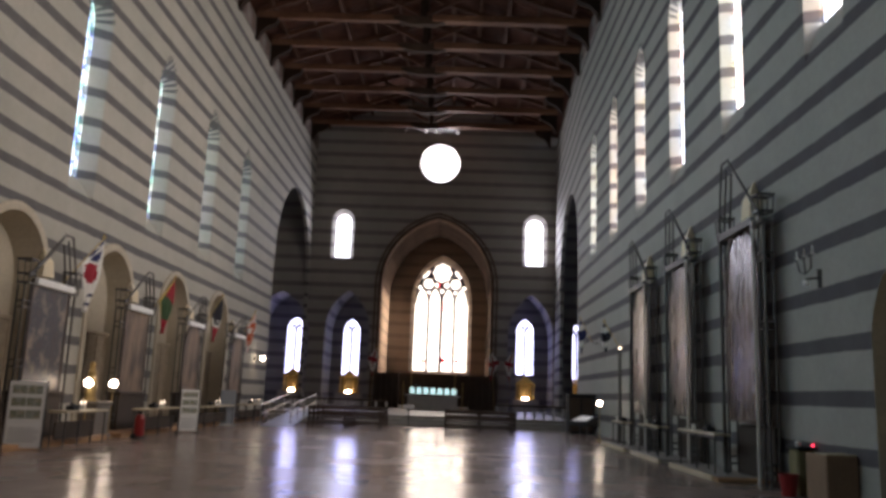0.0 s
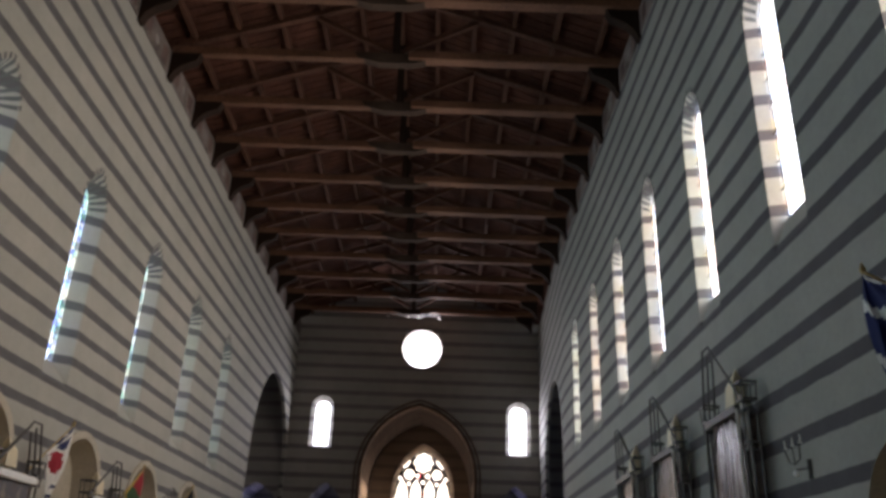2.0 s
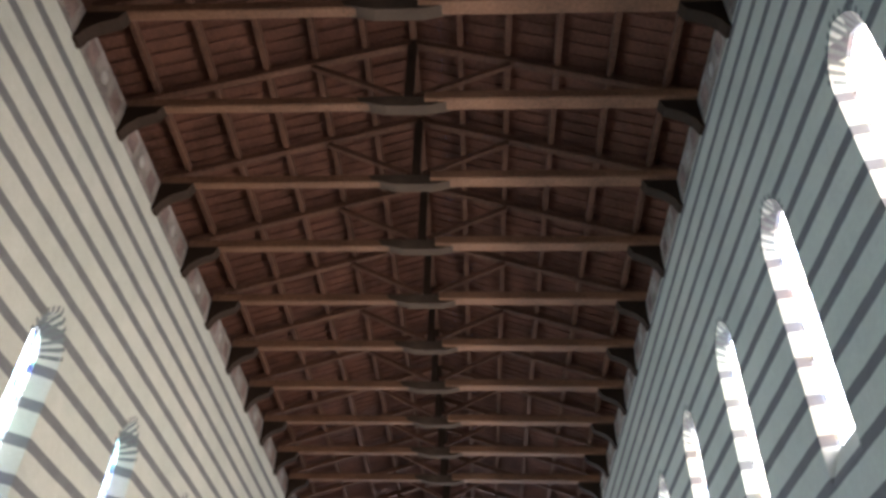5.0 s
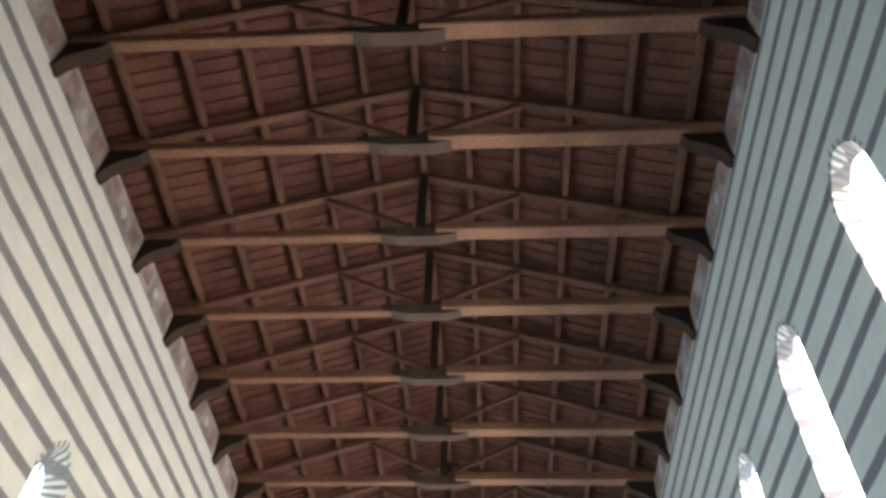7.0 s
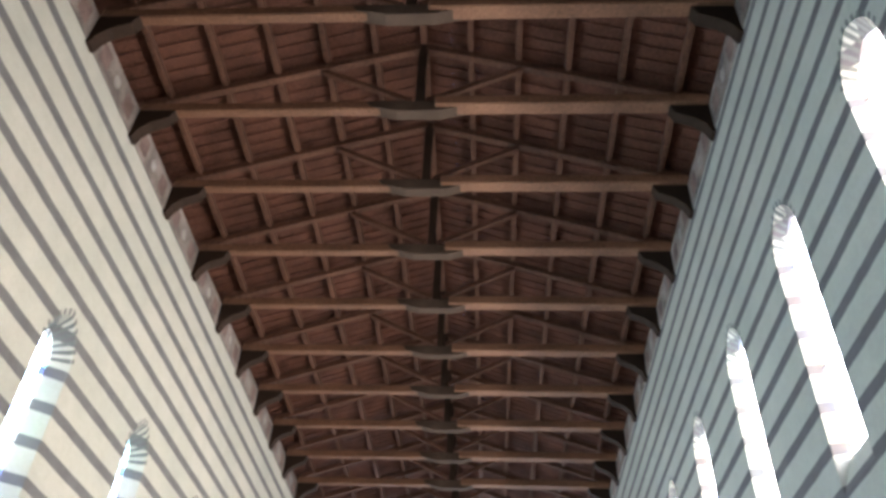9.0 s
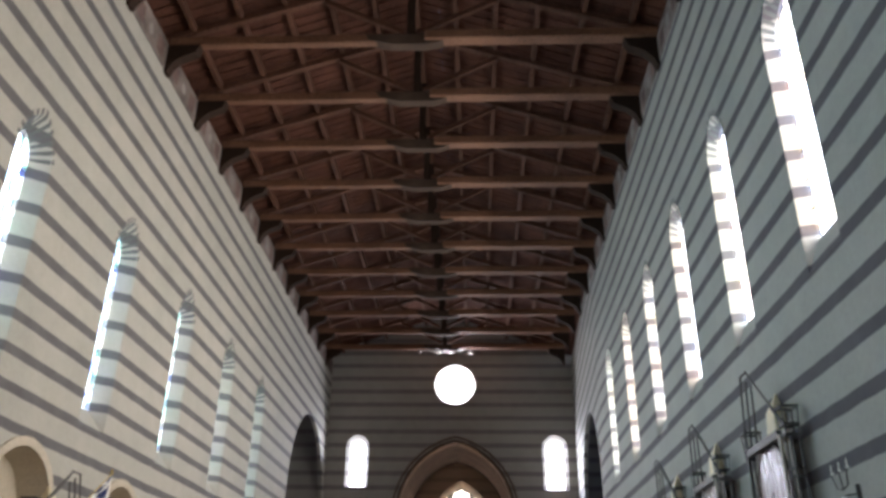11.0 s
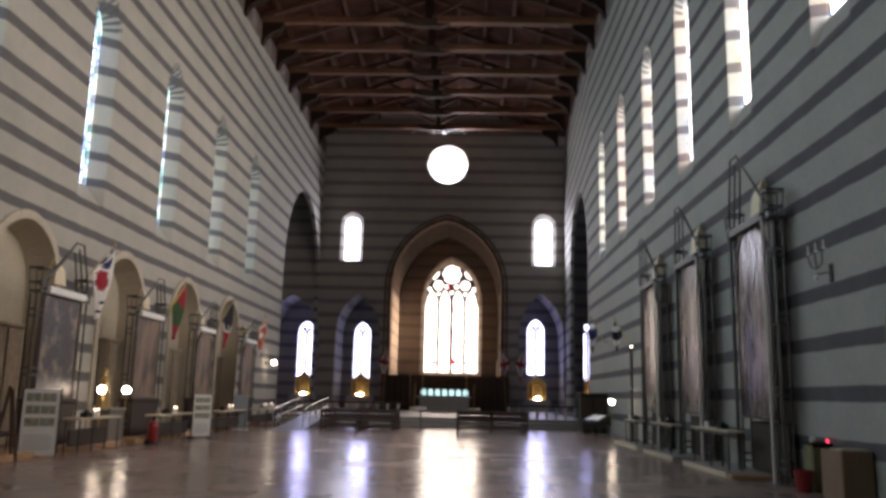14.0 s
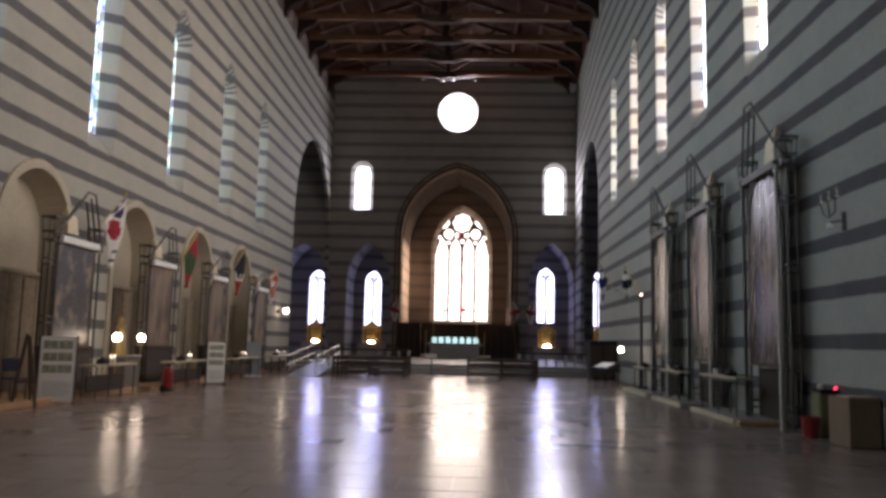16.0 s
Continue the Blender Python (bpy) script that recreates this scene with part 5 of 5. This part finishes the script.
# choir stalls under the great window and along the choir sides
def stalls(x0, x1, y0, y1, z, n, along_x=True):
    t = thing("choir_stalls", (x0 + x1) / 2, (y0 + y1) / 2, 0.5, "dark walnut choir stalls with panelled backs", "stalls", "choir stalls")
    hx, hy = (x1 - x0) / 2, (y1 - y0) / 2
    bm = BM()
    box(bm, -hx, hx, -hy, hy, 0, z - 0.12, 0.02)
    part("back", bm, M_BENCH, t)
    bm = BM()
    box(bm, -hx - 0.05, hx + 0.05, -hy - 0.06, hy + 0.06, z - 0.12, z, 0.03)
    part("cornice", bm, M_BENCH, t)
    for k in range(n + 1):
        f = -1 + 2 * k / n
        bm = BM()
        if along_x:
            box(bm, f * hx * 0.98 - 0.05, f * hx * 0.98 + 0.05, -hy - 0.25, -hy, 0.0, z - 0.3, 0.01)
        else:
            box(bm, -hx - 0.05, hx + 0.12, f * hy * 0.98 - 0.05, f * hy * 0.98 + 0.05, 0.0, z - 0.5, 0.01)
        part("divider", bm, M_BENCH, t)


stalls(-5.8, 2.55, 70.5, 71.4, 2.85, 11)
stalls(-6.0, -4.2, 61.6, 62.5, 2.6, 4)
stalls(1.2, 3.3, 61.6, 62.5, 2.6, 4)

# chapel altars with gilded tabernacles
for (x, z), s in zip(((-8.55, 1.55), (5.85, 1.6), (-13.2, 1.2), (10.2, 1.5)), CHAPELS):
    t = thing("chapel_altar", x, 66.5, 0.5, "stone chapel altar with a gilded lit tabernacle", "altar", "chapel altars")
    bm = BM()
    box(bm, -1.1, 1.1, -0.5, 0.5, 0, 0.95, 0.02)
    part("body", bm, M_MARBLE, t)
    bm = BM()
    box(bm, -0.8, 0.8, -0.1, 0.4, 0.95, 1.12, 0.02)
    part("base", bm, M_GOLD, t, "gilded tabernacle base")
    for k in (-0.7, -0.38, 0.38, 0.7):
        bm = BM()
        lathe(bm, [(0.08, 1.12), (0.055, 1.18), (0.05, 2.05), (0.09, 2.12), (0.09, 2.2)], 10, k, 0.05)
        part("column", bm, M_GOLD, t)
    bm = BM()
    box(bm, -0.62, 0.62, 0.3, 0.36, 1.12, 2.2, 0.01)
    part("panel", bm, M_TABER, t, "dark gilded back panel")
    bm = BM()
    v = [bm.verts.new(p) for p in ((-0.85, -0.05, 2.2), (0.85, -0.05, 2.2), (0, -0.05, 2.85), (-0.85, 0.35, 2.2), (0.85, 0.35, 2.2), (0, 0.35, 2.85))]
    for f in ((0, 1, 2), (5, 4, 3), (0, 3, 4, 1), (1, 4, 5, 2), (2, 5, 3, 0)):
        bm.faces.new([v[i] for i in f])
    part("pediment", bm, M_GOLD, t)
    bm = BM()
    bmesh.ops.create_uvsphere(bm, u_segments=14, v_segments=8, radius=0.1)
    bmesh.ops.scale(bm, vec=(2.8, 1.0, 1.0), verts=bm.verts)
    bmesh.ops.translate(bm, verts=bm.verts, vec=(0, -0.28, 1.06))
    part("lamp", bm, M_GLOBE, t, "lit altar lamp")

# mouldings round the choir arch and the chapel arches
def arch_ring(s, place, d, grow, w, mat, name):
    bm = BM()
    o = [(s.c - s.w - grow, s.z0)] + [(s.c + (u - s.c) * (1 + grow / s.w), s.zs + (s.hi(u) - s.zs) * (1 + grow / (s.za - s.zs))) for u in s.samples(22)] + [(s.c + s.w + grow, s.z0)]
    for p, q in zip(o, o[1:]):
        if (Vector(p) - Vector(q)).length > 0.01:
            beam(bm, place(p[0], d, p[1]), place(q[0], d, q[1]), w, 0.14, (0, 1, 0))
    return tagged(part(name, bm, mat), "moulded brown stone arch round the opening", "moulding", kind="structure")


arch_ring(CH, on_far, -0.03, 0.12, 0.22, M_BRICKY, "trim_choir_arch")
arch_ring(CH, on_far, -0.01, 0.45, 0.14, M_BRICKY, "trim_choir_arch")
for s in CHAPELS[:2]:
    arch_ring(s, on_far, -0.02, 0.15, 0.2, M_FAR, "trim_chapel_arch")
for y in NICHES:
    s = Shape(y, 1.62, 0.02, 4.35, 6.0)
    bm = BM()
    o = [(y - 1.74, 0.14)] + [(y + (u - y) * 1.075, 4.35 + (s.hi(u) - 4.35) * 1.075) for u in s.samples(20)] + [(y + 1.74, 0.14)]
    for p, q in zip(o, o[1:]):
        if (Vector(p) - Vector(q)).length > 0.01:
            beam(bm, on_left(p[0], -0.02, p[1]), on_left(q[0], -0.02, q[1]), 0.24, 0.08, (1, 0, 0))
    tagged(part("trim_niche", bm, M_PLASTER), "cream plaster surround of a round-headed niche", "moulding", kind="structure")
t = thing("spotlight_bar", -2.35, 59.72, 21.98, "dark beam with four small spotlights", "spotlights")
bm = BM()
beam(bm, (-2.2, -0.2, -0.15), (2.2, -0.2, -0.15), 0.08, 0.08)
for x in (-2.1, 2.1):
    beam(bm, (x, -0.2, -0.2), (x, -0.1, 0.02), 0.05, 0.05)
part("bar", bm, M_IRON, t)
for x in (-2.0, -0.4, 0.4, 2.0):
    bm = BM()
    lathe(bm, [(0.09, -0.42), (0.11, -0.4), (0.09, -0.2), (0.03, -0.15)], 10, x, -0.2)
    part("spotlight", bm, M_GREYM, t)

# ---- floor slabs ----
def slab_mesh(w, l):
    bm = BM()
    box(bm, -w / 2, w / 2, -l / 2, l / 2, -0.006, 0.0)
    bmesh.ops.recalc_face_normals(bm, faces=bm.faces)
    me = bpy.data.meshes.new("slab")
    bm.to_mesh(me)
    bm.free()
    me.materials.append(M_SLAB)
    return me


def slab_material():
    m = M_FLOOR.copy()
    m.name = "polished floor slab"
    nt = m.node_tree
    info = nt.nodes.new("ShaderNodeObjectInfo")
    for l in list(nt.links):
        if l.from_socket.name == "Random Per Island":
            to = l.to_socket
            nt.links.remove(l)
            nt.links.new(info.outputs["Random"], to)
    return m


M_SLAB = slab_material()
SW, SL = 0.62, 0.92
me = slab_mesh(SW - 0.012, SL - 0.012)
verts, faces = [], []
rnd = random.Random(4)
ny = int((60 - YB) / SL)
count = 0
for j in range(ny):
    y = YB + SL * (j + 0.5)
    if y > 41.3:
        break
    off = SW * 0.5 * (j % 2)
    i = 0
    x = XL + SW / 2 + off
    while x < XR - 0.31:
        near = 7.6 < y < 16.6 and -6.6 < x < 6.2
        if near and count < 300:
            ob = new("slab", me)
            ob.parent = floor
            ob.location = (x, y, rnd.uniform(0.0, 0.0006))
            ob.rotation_euler = (rnd.uniform(-0.0018, 0.0018), rnd.uniform(-0.002, 0.002), 0)
            count += 1
        else:
            b0 = len(verts)
            hx, hy = SW / 2 - 0.006, SL / 2 - 0.006
            tz = [rnd.uniform(0.0, 0.0006) for _ in range(4)]
            for (dx, dy), z in zip(((-hx, -hy), (hx, -hy), (hx, hy), (-hx, hy)), tz):
                verts += [(x + dx, y + dy, z)]
            for dx, dy in ((-hx, -hy), (hx, -hy), (hx, hy), (-hx, hy)):
                verts += [(x + dx, y + dy, -0.006)]
            faces += [(b0, b0 + 1, b0 + 2, b0 + 3)] + [(b0 + k, b0 + 4 + k, b0 + 4 + (k + 1) % 4, b0 + (k + 1) % 4) for k in range(4)]
        x += SW
meshd = bpy.data.meshes.new("far_slabs")
meshd.from_pydata(verts, [], faces)
meshd.materials.append(M_FLOOR)
fs = new("far_slabs", meshd)
fs.parent = floor
fs["kind"] = "stuff"
